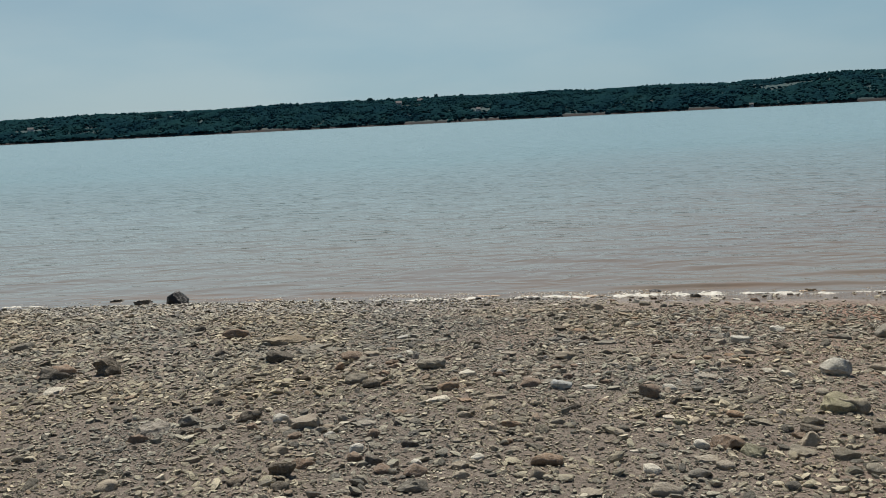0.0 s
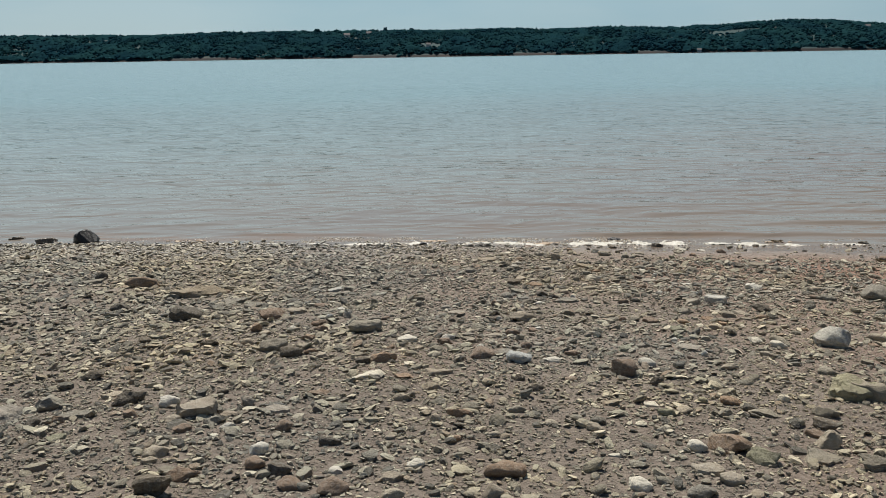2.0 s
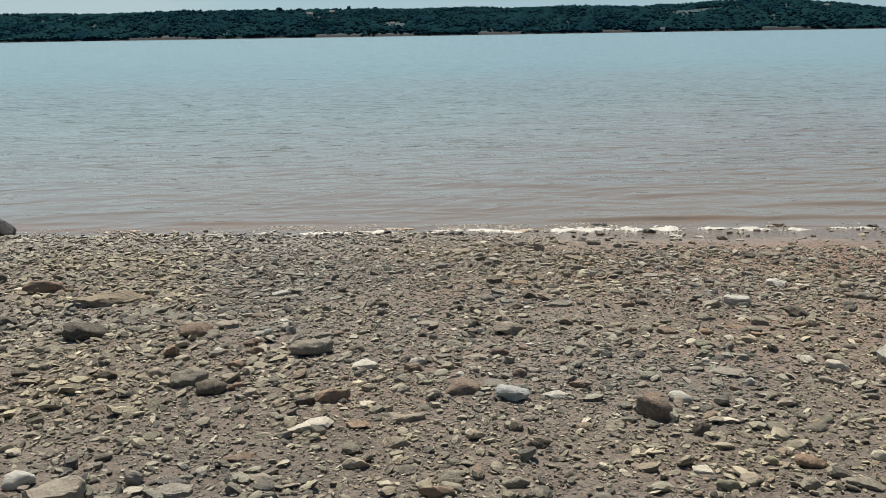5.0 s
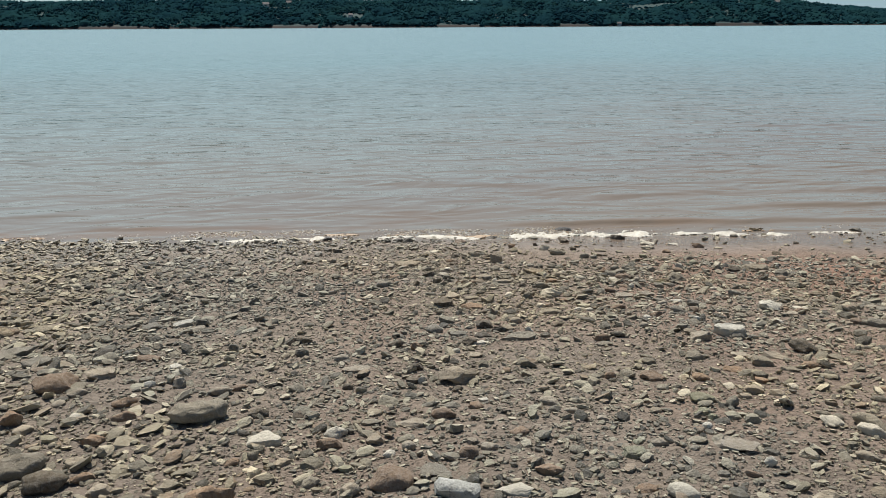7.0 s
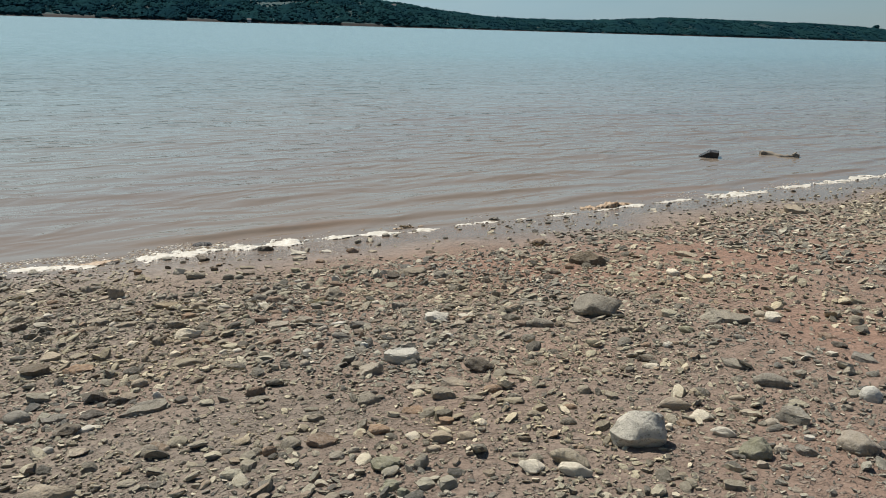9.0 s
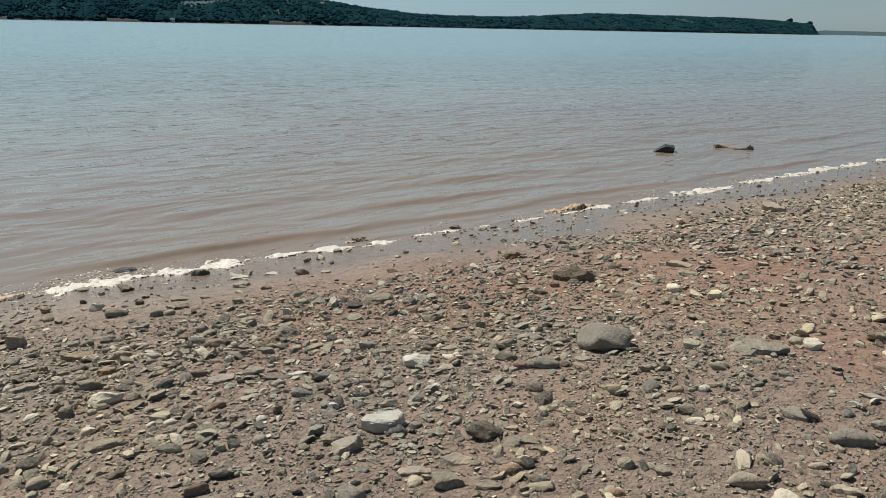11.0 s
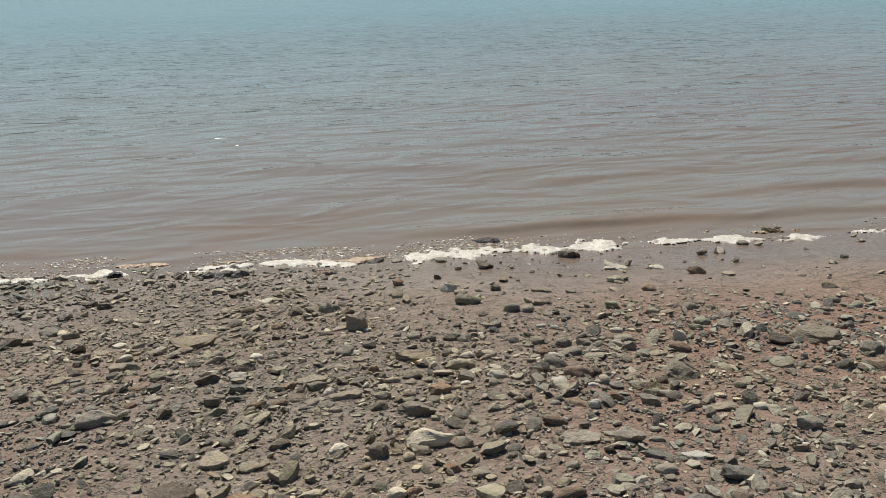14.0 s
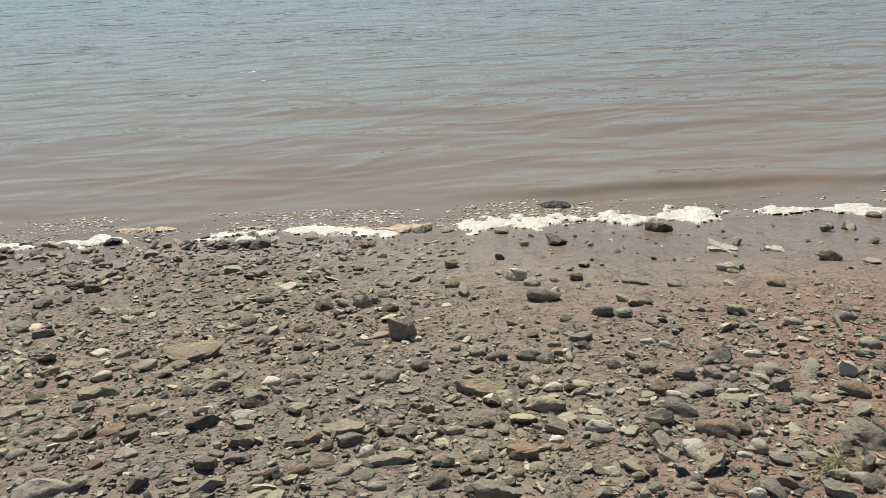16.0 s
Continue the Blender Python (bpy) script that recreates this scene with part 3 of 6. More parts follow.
def woodland():
    """Crowns large and small, some pointed, packed over the slope down to the shore."""
    rng = np.random.default_rng(41)
    octa = np.array([[1, 0, 0], [-1, 0, 0], [0, 1, 0], [0, -1, 0], [0, 0, 1], [0, 0, -1]], float)
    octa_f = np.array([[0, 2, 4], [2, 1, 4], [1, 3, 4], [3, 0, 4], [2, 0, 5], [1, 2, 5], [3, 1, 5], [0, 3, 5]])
    verts, faces, base = [], [], 0
    for count, (v0, f0), size, high, pointed, jitter in ((7000, ICO[1], (2.2, 2.0), (3.0, 4.2), 0.1, 0.16), (26000, (octa, octa_f), (1.5, 2.2), (2.2, 3.8), 0.18, 0.22), (2500, ICO[1], (1.2, 1.8), (1.4, 2.6), 0.0, 0.3)):
        az = rng.uniform(-48, 65.0, count)
        s = rng.uniform(0.0, 1.0, count) ** 0.9 if pointed else rng.uniform(0, 0.02, count)
        y = FAR_Y + 3.0 + s * CREST
        x = y * np.tan(np.radians(az))
        keep = np.ones(count, bool)
        # red earth cliffs along the foot, bare of trees
        for ca, ra in CLIFFS:
            keep &= ~((np.abs(az - ca) < ra) & (s < 0.045 + 0.02 * value_noise(x, y, 14, 47)))
        # clearings with fields and houses
        for ca, cs, ra, rs in CLEARINGS:
            keep &= ((az - ca) / ra) ** 2 + ((s - cs) / rs) ** 2 > 1
        az, s, x, y = az[keep], s[keep], x[keep], y[keep]
        n = len(x)
        grove = value_noise(x, y, 60, 44)
        wide = size[0] * (size[1]) ** rng.random(n) * (1 + 0.25 * grove) * np.clip(1 + (az - 35) / 90, 1, 1.35)
        tall = rng.uniform(*high, n) * (1 + 0.25 * value_noise(x, y, 45, 45))
        lift = rng.uniform(-1.6, 1.2, n) if len(v0) == 6 else rng.uniform(-2.8, -1.4, n)
        point = rng.random(n) < pointed
        wide[point] *= 0.75
        v = np.repeat(v0[None], n, 0) * (1 + rng.uniform(-jitter, jitter, (n, len(v0), 1)))
        taper = np.where(point[:, None], np.clip(1.1 - 0.5 * (v[..., 2] + 1), 0.08, 1.1), 1)
        out = np.empty_like(v)
        out[..., 0] = x[:, None] + v[..., 0] * wide[:, None] * taper
        out[..., 1] = y[:, None] + v[..., 1] * wide[:, None] * taper
        out[..., 2] = (ground_z(x, y) + lift)[:, None] + tall[:, None] * (0.38 + 0.62 * v[..., 2])
        verts.append(out.reshape(-1, 3))
        faces.append((f0[None] + base + (np.arange(n) * len(v0))[:, None, None]).reshape(-1, 3))
        base += n * len(v0)
    # the leaf cover between the single crowns
    ca, cs = np.meshgrid(np.arange(-48, 65, 0.09), np.linspace(0, 1, 70), indexing="ij")
    cy = FAR_Y + 3.5 + cs * CREST
    cx = cy * np.tan(np.radians(ca))
    bare = np.zeros(cs.shape, bool)
    for a0, s0, ra, rs in CLEARINGS:
        bare |= ((ca - a0) / ra) ** 2 + ((cs - s0) / rs) ** 2 < 1
    for a0, ra in CLIFFS:
        bare |= (np.abs(ca - a0) < ra) & (cs < 0.045 + 0.02 * value_noise(cx, cy, 14, 47))
    leafy = 1.4 + 1.8 * value_noise(cx, cy, 16.0, 46) + 1.4 * value_noise(cx, cy, 7.0, 48) + 0.8 * value_noise(cx, cy, 3.4, 49) + 2.4 * (rng.random(cs.shape) - 0.5)
    cz = ground_z(cx, cy) + np.where(bare, -1.5, leafy)
    quads = grid_faces(*cs.shape)
    verts.append(np.stack([cx, cy, cz], -1).reshape(-1, 3))
    faces.append(np.concatenate([quads[:, [0, 1, 2]], quads[:, [0, 2, 3]]]) + base)
    ob = link_mesh("woodland", np.concatenate(verts), np.concatenate(faces), M_HAZED_LEAF)
    return tagged(ob, "dense dark green mixed woodland covering the far bank", "trees", kind="stuff")


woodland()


# ---- stones that lie singly on the beach ----
LABELS = {
    ("round", "grey"): "smooth rounded grey stone half sunk in silt",
    ("round", "dark"): "rounded dark basalt stone lying on gravel",
    ("round", "tan"): "rounded tan sandstone cobble lying on gravel",
    ("round", "pale"): "smooth pale cream cobble lying on gravel",
    ("round", "brown"): "rounded reddish brown stone lying on gravel",
    ("round", "green"): "rounded greenish grey stone half sunk in silt",
    ("angular", "grey"): "angular broken grey stone lying on gravel",
    ("angular", "dark"): "angular dark stone with sharp broken faces",
    ("angular", "tan"): "blocky tan sandstone with worn corners",
    ("angular", "pale"): "angular pale limestone block lying on silt",
    ("angular", "brown"): "rough angular reddish brown stone on gravel",
    ("angular", "green"): "angular greenish grey stone with flat faces",
    ("angular", "quartz"): "angular speckled white and grey granite rock",
    ("round", "black"): "black wet stone lying at the waterline",
    ("angular", "black"): "black wet angular rock at the waterline",
    ("slab", "grey"): "thin flat grey shale slab lying on gravel",
    ("slab", "dark"): "thin flat dark slate slab lying on gravel",
    ("slab", "tan"): "flat tan sandstone slab lying on gravel",
    ("slab", "pale"): "flat pale sandstone slab lying on silt",
    ("slab", "brown"): "flat reddish brown siltstone slab on gravel",
    ("slab", "green"): "flat greenish grey shale slab on silt",
    ("slab", "slate"): "layered grey brown slate slab with split edges",
}
STONE_MAT = {"grey": M_GREY, "dark": M_DARK, "black": M_BLACK, "tan": M_TAN, "pale": M_PALE, "brown": M_BROWN, "green": M_GREEN, "quartz": M_QUARTZ, "slate": M_SLATE}
ROCK_RNG = np.random.default_rng(97)
PLACED = []
LOOSE = []
SINGLE = 0.083          # smaller stones are joined


def surface_z(x, y):
    return max(float(ground_z(x, y)), WATER - 0.05)


def rock(x, y, w, d, h, turn, style, tone, label=""):
    """One stone of that width, depth and height, set a little into the ground."""
    sub = 4 if w > 0.24 else 3 if w > 0.075 else 2
    v = stone_shape(sub, ROCK_RNG, style)
    v = v * (w / 2, d / 2, h * 0.70)
    rough = 0.02 * min(w, 0.25)
    p = v * (70 / (1 + 4 * w))
    v += rough * np.stack([np.sin(p[:, 1] * 1.7 + p[:, 2] * 2.3), np.sin(p[:, 2] * 1.9 + p[:, 0] * 1.3), np.sin(p[:, 0] * 2.1 + p[:, 1] * 1.1)], 1)
    # chipped and pitted all over
    pit = np.array([noise.fractal(Vector(q) * (5.5 / w) + Vector((x * 7, y * 7, 0)), 0.9, 2.1, 4) for q in v])
    v += v / np.maximum(np.linalg.norm(v, axis=1), 1e-6)[:, None] * (pit * w * (0.018 if style == "round" else 0.034))[:, None]
    lean = ROCK_RNG.normal(0, 0.06, 2) + (0, 0.10 if style != "angular" else 0.03)
    v[:, 2] += v[:, 0] * lean[0] + v[:, 1] * lean[1]
    name = "rock" if w > 0.16 else "stone"
    if w < SINGLE:
        a = radians(turn)
        at = np.array([x, y, surface_z(x, y) + h * 0.31])
        LOOSE.append((np.stack([v[:, 0] * math.cos(a) - v[:, 1] * math.sin(a), v[:, 0] * math.sin(a) + v[:, 1] * math.cos(a), v[:, 2]], 1) + at, ICO[sub][1], tone))
        PLACED.append((x, y, 0.5 * w, 0.5 * d, a))
        return None
    ob = link_mesh(name, v, ICO[sub][1], STONE_MAT[tone])
    ob.data.set_sharp_from_angle(angle=radians(34 if style != "round" else 60))
    ob.matrix_basis = pose(x, y, surface_z(x, y) + h * 0.31, 0, 0, turn)
    PLACED.append((x, y, 0.5 * w, 0.5 * d, radians(turn)))
    return tagged(ob, label or LABELS[style, tone], "rock" if w > 0.16 else "stone", "stones on the beach")


def humped(ob, lean, height):
    """Fills a stone's hollows and draws its crest to one side."""
    bm = bmesh.new()
    bm.from_mesh(ob.data)
    hull = bmesh.ops.convex_hull(bm, input=bm.verts)
    bmesh.ops.delete(bm, geom=[q for q in hull["geom_interior"] + hull["geom_unused"] if isinstance(q, bmesh.types.BMVert)], context="VERTS")
    top = max(q.co.z for q in bm.verts)
    for q in bm.verts:
        up = max(0.0, q.co.z / top)
        q.co.x = q.co.x * (1 - 0.38 * up) + lean * up
        q.co.z *= 1 + (height - 1) * up
    bm.to_mesh(ob.data)
    bm.free()


humped(rock(-4.86, 13.70, 0.40, 0.30, 0.20, 12, "round", "black", "dark wet rock at the water's edge"), -0.045, 1.25)
rock(-3.69, 7.56, 0.362, 0.199, 0.116, 30, "round", "brown")
rock(-5.51, 13.75, 0.329, 0.181, 0.105, 26, "angular", "dark")
rock(9.97, 10.04, 0.289, 0.202, 0.075, -66, "slab", "tan")
rock(-6.15, 14.10, 0.282, 0.155, 0.090, 27, "angular", "dark")
rock(2.90, 5.68, 0.276, 0.193, 0.095, -27, "slab", "green")
rock(-4.98, 9.17, 0.269, 0.157, 0.086, 32, "angular", "grey")
rock(-3.26, 7.73, 0.247, 0.185, 0.144, 27, "angular", "dark")
rock(3.46, 13.03, 0.223, 0.122, 0.071, -16, "round", "black")
rock(6.83, 9.25, 0.216, 0.119, 0.030, -61, "slab", "tan")
rock(-3.37, 6.94, 0.202, 0.141, 0.031, 30, "slab", "pale")
rock(3.94, 12.40, 0.177, 0.097, 0.057, -26, "angular", "dark")
rock(6.56, 8.99, 0.164, 0.090, 0.023, -62, "slab", "green")
rock(4.10, 11.90, 0.160, 0.088, 0.022, -30, "slab", "pale")
rock(1.45, 12.71, 0.154, 0.098, 0.049, 7, "angular", "dark")
rock(0.25, 11.49, 0.151, 0.083, 0.048, 23, "angular", "dark")
rock(7.95, 10.01, 0.148, 0.090, 0.047, -60, "angular", "dark")
rock(6.07, 9.12, 0.145, 0.080, 0.020, -58, "slab", "tan")
rock(7.07, 12.42, 0.145, 0.080, 0.046, -41, "angular", "dark")
rock(2.48, 12.79, 0.145, 0.080, 0.046, -6, "angular", "dark")
rock(1.34, 12.75, 0.141, 0.078, 0.045, 8, "round", "dark")
rock(2.06, 12.59, 0.140, 0.077, 0.045, -1, "angular", "brown")
rock(3.24, 12.28, 0.135, 0.101, 0.051, -18, "angular", "dark")
rock(2.32, 12.76, 0.120, 0.084, 0.018, -4, "slab", "grey")
rock(0.50, 13.02, 0.119, 0.066, 0.038, 16, "angular", "black")
rock(1.21, 12.76, 0.116, 0.064, 0.037, 9, "angular", "dark")
rock(6.09, 8.81, 0.113, 0.090, 0.051, -53, "round", "pale")
rock(4.39, 11.84, 0.106, 0.074, 0.016, -31, "slab", "pale")
rock(5.12, 10.99, 0.105, 0.057, 0.033, -36, "angular", "dark")
rock(0.21, 13.02, 0.103, 0.072, 0.016, 19, "slab", "dark")
rock(-0.19, 12.91, 0.100, 0.055, 0.032, 23, "angular", "dark")
rock(5.40, 12.35, 0.097, 0.058, 0.031, -37, "round", "grey")
rock(0.98, 12.88, 0.095, 0.053, 0.030, 11, "angular", "dark")
rock(-1.79, 9.04, 0.558, 0.223, 0.078, 14, "slab", "slate")
rock(-3.69, 7.56, 0.347, 0.238, 0.111, 37, "round", "dark")
rock(-2.53, 9.56, 0.346, 0.138, 0.111, 23, "round", "brown")
rock(4.73, 8.37, 0.324, 0.233, 0.136, -49, "round", "grey")
rock(5.89, 9.59, 0.323, 0.129, 0.110, -53, "angular", "dark")
rock(5.18, 7.68, 0.314, 0.125, 0.044, -62, "slab", "grey")
rock(2.93, 5.68, 0.295, 0.145, 0.094, -34, "round", "grey")
rock(-1.60, 8.00, 0.285, 0.205, 0.105, 11, "round", "dark")
rock(-0.03, 7.39, 0.272, 0.148, 0.087, 18, "round", "grey")
rock(4.38, 10.18, 0.266, 0.165, 0.044, -39, "slab", "slate")
rock(-1.93, 5.62, 0.260, 0.161, 0.041, 30, "slab", "tan")
rock(-3.29, 7.79, 0.257, 0.185, 0.164, 23, "angular", "dark")
rock(-0.87, 5.67, 0.239, 0.148, 0.074, 18, "slab", "tan")
rock(-3.14, 9.80, 0.237, 0.121, 0.033, 23, "slab", "grey")
rock(3.43, 6.86, 0.236, 0.170, 0.149, -44, "angular", "quartz")
rock(1.79, 8.55, 0.236, 0.094, 0.033, -7, "slab", "grey")
rock(1.31, 11.12, 0.230, 0.143, 0.043, 18, "slab", "slate")
rock(0.05, 6.29, 0.225, 0.101, 0.032, 3, "slab", "pale")
rock(1.27, 7.82, 0.222, 0.114, 0.076, -6, "angular", "tan")
rock(-0.86, 7.96, 0.222, 0.159, 0.075, 18, "angular", "brown")
rock(-1.34, 8.65, 0.213, 0.132, 0.037, 18, "slab", "grey")
rock(-0.68, 7.00, 0.209, 0.151, 0.075, 27, "round", "grey")
rock(0.51, 6.33, 0.208, 0.083, 0.029, 3, "slab", "tan")
rock(1.88, 5.02, 0.207, 0.108, 0.070, -23, "angular", "brown")
rock(3.17, 8.38, 0.203, 0.126, 0.061, -30, "slab", "pale")
rock(2.30, 6.73, 0.201, 0.102, 0.028, -29, "slab", "tan")
rock(2.42, 10.56, 0.199, 0.080, 0.028, -8, "slab", "slate")
rock(-1.31, 5.87, 0.196, 0.078, 0.067, 25, "angular", "dark")
rock(0.76, 4.83, 0.193, 0.091, 0.062, -8, "round", "brown")
rock(2.17, 9.08, 0.192, 0.077, 0.027, -21, "slab", "grey")
rock(0.14, 6.62, 0.190, 0.076, 0.065, 3, "angular", "brown")
rock(2.33, 9.65, 0.189, 0.076, 0.064, -10, "angular", "pale")
# a clump of brown weed on the silt, represented by a stone shape
rock(6.23, 10.59, 0.183, 0.073, 0.062, -50, "angular", "brown")
rock(-0.01, 4.44, 0.182, 0.073, 0.062, 9, "angular", "grey")
rock(0.82, 6.63, 0.181, 0.130, 0.060, -4, "round", "brown")
rock(4.47, 6.90, 0.180, 0.083, 0.058, -57, "round", "grey")
rock(-2.36, 8.48, 0.179, 0.072, 0.061, 27, "angular", "dark")
rock(1.06, 6.50, 0.177, 0.127, 0.066, -11, "angular", "quartz")
rock(1.33, 4.35, 0.177, 0.071, 0.056, -15, "round", "tan")
rock(-1.54, 5.65, 0.174, 0.069, 0.024, 21, "slab", "grey")
rock(4.10, 11.90, 0.173, 0.086, 0.024, -37, "slab", "pale")
rock(3.46, 8.01, 0.173, 0.124, 0.067, -35, "angular", "dark")
rock(0.96, 7.21, 0.172, 0.069, 0.024, -12, "slab", "tan")
rock(3.54, 9.95, 0.171, 0.118, 0.058, -47, "angular", "grey")
rock(2.26, 5.44, 0.171, 0.080, 0.024, -31, "slab", "grey")
rock(3.05, 6.88, 0.171, 0.068, 0.055, -55, "round", "grey")
rock(-1.76, 5.84, 0.169, 0.122, 0.073, 25, "angular", "grey")
rock(-0.53, 6.87, 0.168, 0.121, 0.068, 17, "round", "dark")
rock(2.89, 11.36, 0.167, 0.067, 0.053, -21, "round", "grey")
rock(2.27, 4.88, 0.166, 0.103, 0.034, -20, "slab", "grey")
rock(1.02, 10.17, 0.165, 0.066, 0.053, 22, "round", "tan")
rock(4.08, 6.26, 0.165, 0.119, 0.069, -70, "round", "tan")
rock(1.63, 9.39, 0.164, 0.084, 0.023, 10, "slab", "brown")
rock(-1.12, 8.41, 0.164, 0.102, 0.036, 27, "slab", "grey")
rock(1.70, 6.21, 0.163, 0.117, 0.096, -10, "round", "brown")
rock(2.47, 4.78, 0.162, 0.080, 0.055, -20, "angular", "grey")
rock(0.29, 7.10, 0.162, 0.100, 0.030, 6, "slab", "pale")
rock(-0.78, 4.70, 0.162, 0.116, 0.089, 18, "angular", "dark")
rock(3.78, 8.91, 0.162, 0.116, 0.057, -30, "angular", "pale")
rock(0.72, 8.00, 0.159, 0.066, 0.022, -2, "slab", "tan")
rock(2.05, 10.16, 0.158, 0.063, 0.022, -9, "slab", "tan")
rock(4.27, 8.40, 0.156, 0.062, 0.050, -47, "round", "grey")
rock(1.99, 4.90, 0.156, 0.112, 0.064, -38, "angular", "green")
rock(-0.68, 8.11, 0.155, 0.096, 0.035, 27, "slab", "tan")
rock(-1.93, 5.40, 0.152, 0.061, 0.052, 18, "angular", "brown")
rock(1.42, 9.47, 0.151, 0.094, 0.044, -10, "slab", "dark")
rock(-0.70, 4.84, 0.151, 0.060, 0.051, 18, "angular", "brown")
rock(1.91, 10.36, 0.150, 0.060, 0.021, -6, "slab", "tan")
rock(-0.49, 8.40, 0.150, 0.093, 0.024, 9, "slab", "brown")
rock(2.90, 9.53, 0.150, 0.074, 0.021, -14, "slab", "tan")
rock(4.16, 6.59, 0.149, 0.093, 0.057, -67, "slab", "grey")
rock(3.88, 7.02, 0.149, 0.060, 0.048, -47, "round", "tan")
rock(5.18, 6.78, 0.148, 0.071, 0.021, -70, "slab", "grey")
rock(3.40, 11.49, 0.147, 0.059, 0.021, -30, "slab", "grey")
rock(-0.65, 9.15, 0.147, 0.091, 0.028, 14, "slab", "grey")
rock(-3.16, 10.07, 0.147, 0.106, 0.090, 27, "round", "dark")
rock(2.92, 8.29, 0.146, 0.091, 0.039, -36, "slab", "tan")
rock(-0.22, 5.98, 0.146, 0.059, 0.020, 9, "slab", "brown")
rock(2.34, 9.93, 0.146, 0.058, 0.050, -5, "angular", "grey")
rock(-1.46, 6.02, 0.146, 0.090, 0.028, 28, "slab", "tan")
rock(0.60, 5.57, 0.145, 0.058, 0.049, 1, "angular", "brown")
rock(3.31, 9.12, 0.145, 0.058, 0.049, -19, "angular", "grey")
rock(1.28, 6.50, 0.144, 0.073, 0.020, -11, "slab", "pale")
rock(1.69, 4.81, 0.144, 0.089, 0.030, -14, "slab", "tan")
rock(-0.46, 9.23, 0.142, 0.088, 0.030, 13, "slab", "pale")
rock(3.11, 10.10, 0.142, 0.065, 0.045, -40, "round", "brown")
rock(-0.01, 4.70, 0.142, 0.102, 0.058, -2, "round", "brown")
rock(2.56, 5.39, 0.141, 0.067, 0.048, -34, "angular", "grey")
rock(2.63, 10.41, 0.140, 0.056, 0.045, -22, "round", "tan")
rock(3.02, 7.95, 0.139, 0.056, 0.019, -40, "slab", "tan")
rock(4.42, 9.28, 0.138, 0.055, 0.019, -34, "slab", "dark")
rock(-1.73, 6.38, 0.137, 0.079, 0.047, 34, "angular", "dark")
rock(0.28, 6.28, 0.137, 0.084, 0.019, 1, "slab", "brown")
rock(3.00, 6.80, 0.136, 0.055, 0.044, -52, "round", "pale")
rock(-0.42, 5.69, 0.136, 0.084, 0.023, 15, "slab", "tan")
rock(2.33, 7.66, 0.136, 0.084, 0.027, -31, "slab", "brown")
rock(3.73, 6.50, 0.135, 0.097, 0.078, -54, "angular", "green")
rock(4.57, 11.62, 0.135, 0.057, 0.046, -29, "angular", "brown")
rock(-1.35, 9.20, 0.135, 0.083, 0.023, 16, "slab", "grey")
rock(1.00, 6.69, 0.134, 0.083, 0.023, -7, "slab", "grey")
rock(2.73, 7.95, 0.132, 0.082, 0.034, -26, "slab", "grey")
rock(-0.34, 9.11, 0.132, 0.070, 0.018, 18, "slab", "tan")
rock(1.63, 8.85, 0.131, 0.094, 0.051, -6, "angular", "dark")
rock(3.95, 11.57, 0.130, 0.052, 0.042, -28, "round", "pale")
rock(-0.90, 5.10, 0.130, 0.081, 0.042, 18, "round", "tan")
rock(-2.55, 5.10, 0.129, 0.052, 0.041, 35, "round", "grey")
rock(3.20, 7.90, 0.129, 0.073, 0.018, -28, "slab", "tan")
rock(1.17, 7.44, 0.129, 0.080, 0.020, -2, "slab", "grey")
rock(0.93, 4.33, 0.129, 0.078, 0.018, -15, "slab", "tan")
rock(1.57, 8.62, 0.129, 0.076, 0.018, -12, "slab", "dark")
rock(4.54, 7.17, 0.129, 0.080, 0.028, -57, "slab", "grey")
rock(3.05, 7.77, 0.128, 0.079, 0.042, -28, "slab", "grey")
rock(1.44, 10.49, 0.127, 0.051, 0.043, 18, "angular", "dark")
rock(4.21, 8.65, 0.127, 0.051, 0.043, -56, "angular", "grey")
rock(2.19, 11.11, 0.127, 0.091, 0.101, -12, "angular", "tan")
rock(-1.74, 4.55, 0.126, 0.091, 0.042, 25, "round", "tan")
rock(-0.43, 7.64, 0.126, 0.050, 0.043, 20, "angular", "brown")
rock(1.53, 9.70, 0.125, 0.078, 0.029, 3, "slab", "tan")
rock(1.58, 4.59, 0.125, 0.071, 0.040, -13, "round", "grey")
rock(2.47, 5.23, 0.125, 0.058, 0.042, -41, "angular", "dark")
rock(0.28, 5.86, 0.124, 0.050, 0.042, -3, "angular", "tan")
rock(2.29, 8.32, 0.124, 0.050, 0.017, -11, "slab", "grey")
rock(-0.73, 5.52, 0.124, 0.077, 0.042, 13, "angular", "grey")
rock(0.00, 6.59, 0.124, 0.050, 0.042, 8, "angular", "dark")
rock(1.12, 7.29, 0.124, 0.059, 0.040, -15, "round", "brown")
rock(-0.28, 4.90, 0.123, 0.089, 0.059, 5, "angular", "dark")
rock(2.68, 10.80, 0.123, 0.049, 0.039, -12, "round", "grey")
rock(2.43, 7.29, 0.123, 0.088, 0.046, -23, "angular", "green")
rock(2.53, 4.54, 0.122, 0.084, 0.042, -36, "angular", "grey")
rock(1.27, 8.80, 0.122, 0.088, 0.043, -10, "round", "grey")
rock(-1.07, 5.84, 0.122, 0.088, 0.059, 24, "round", "pale")
rock(3.11, 9.34, 0.122, 0.049, 0.017, -28, "slab", "grey")
rock(0.40, 8.59, 0.122, 0.049, 0.041, -3, "angular", "dark")
rock(0.58, 7.01, 0.122, 0.049, 0.041, -5, "angular", "brown")
rock(1.90, 6.38, 0.121, 0.087, 0.046, -21, "round", "pale")
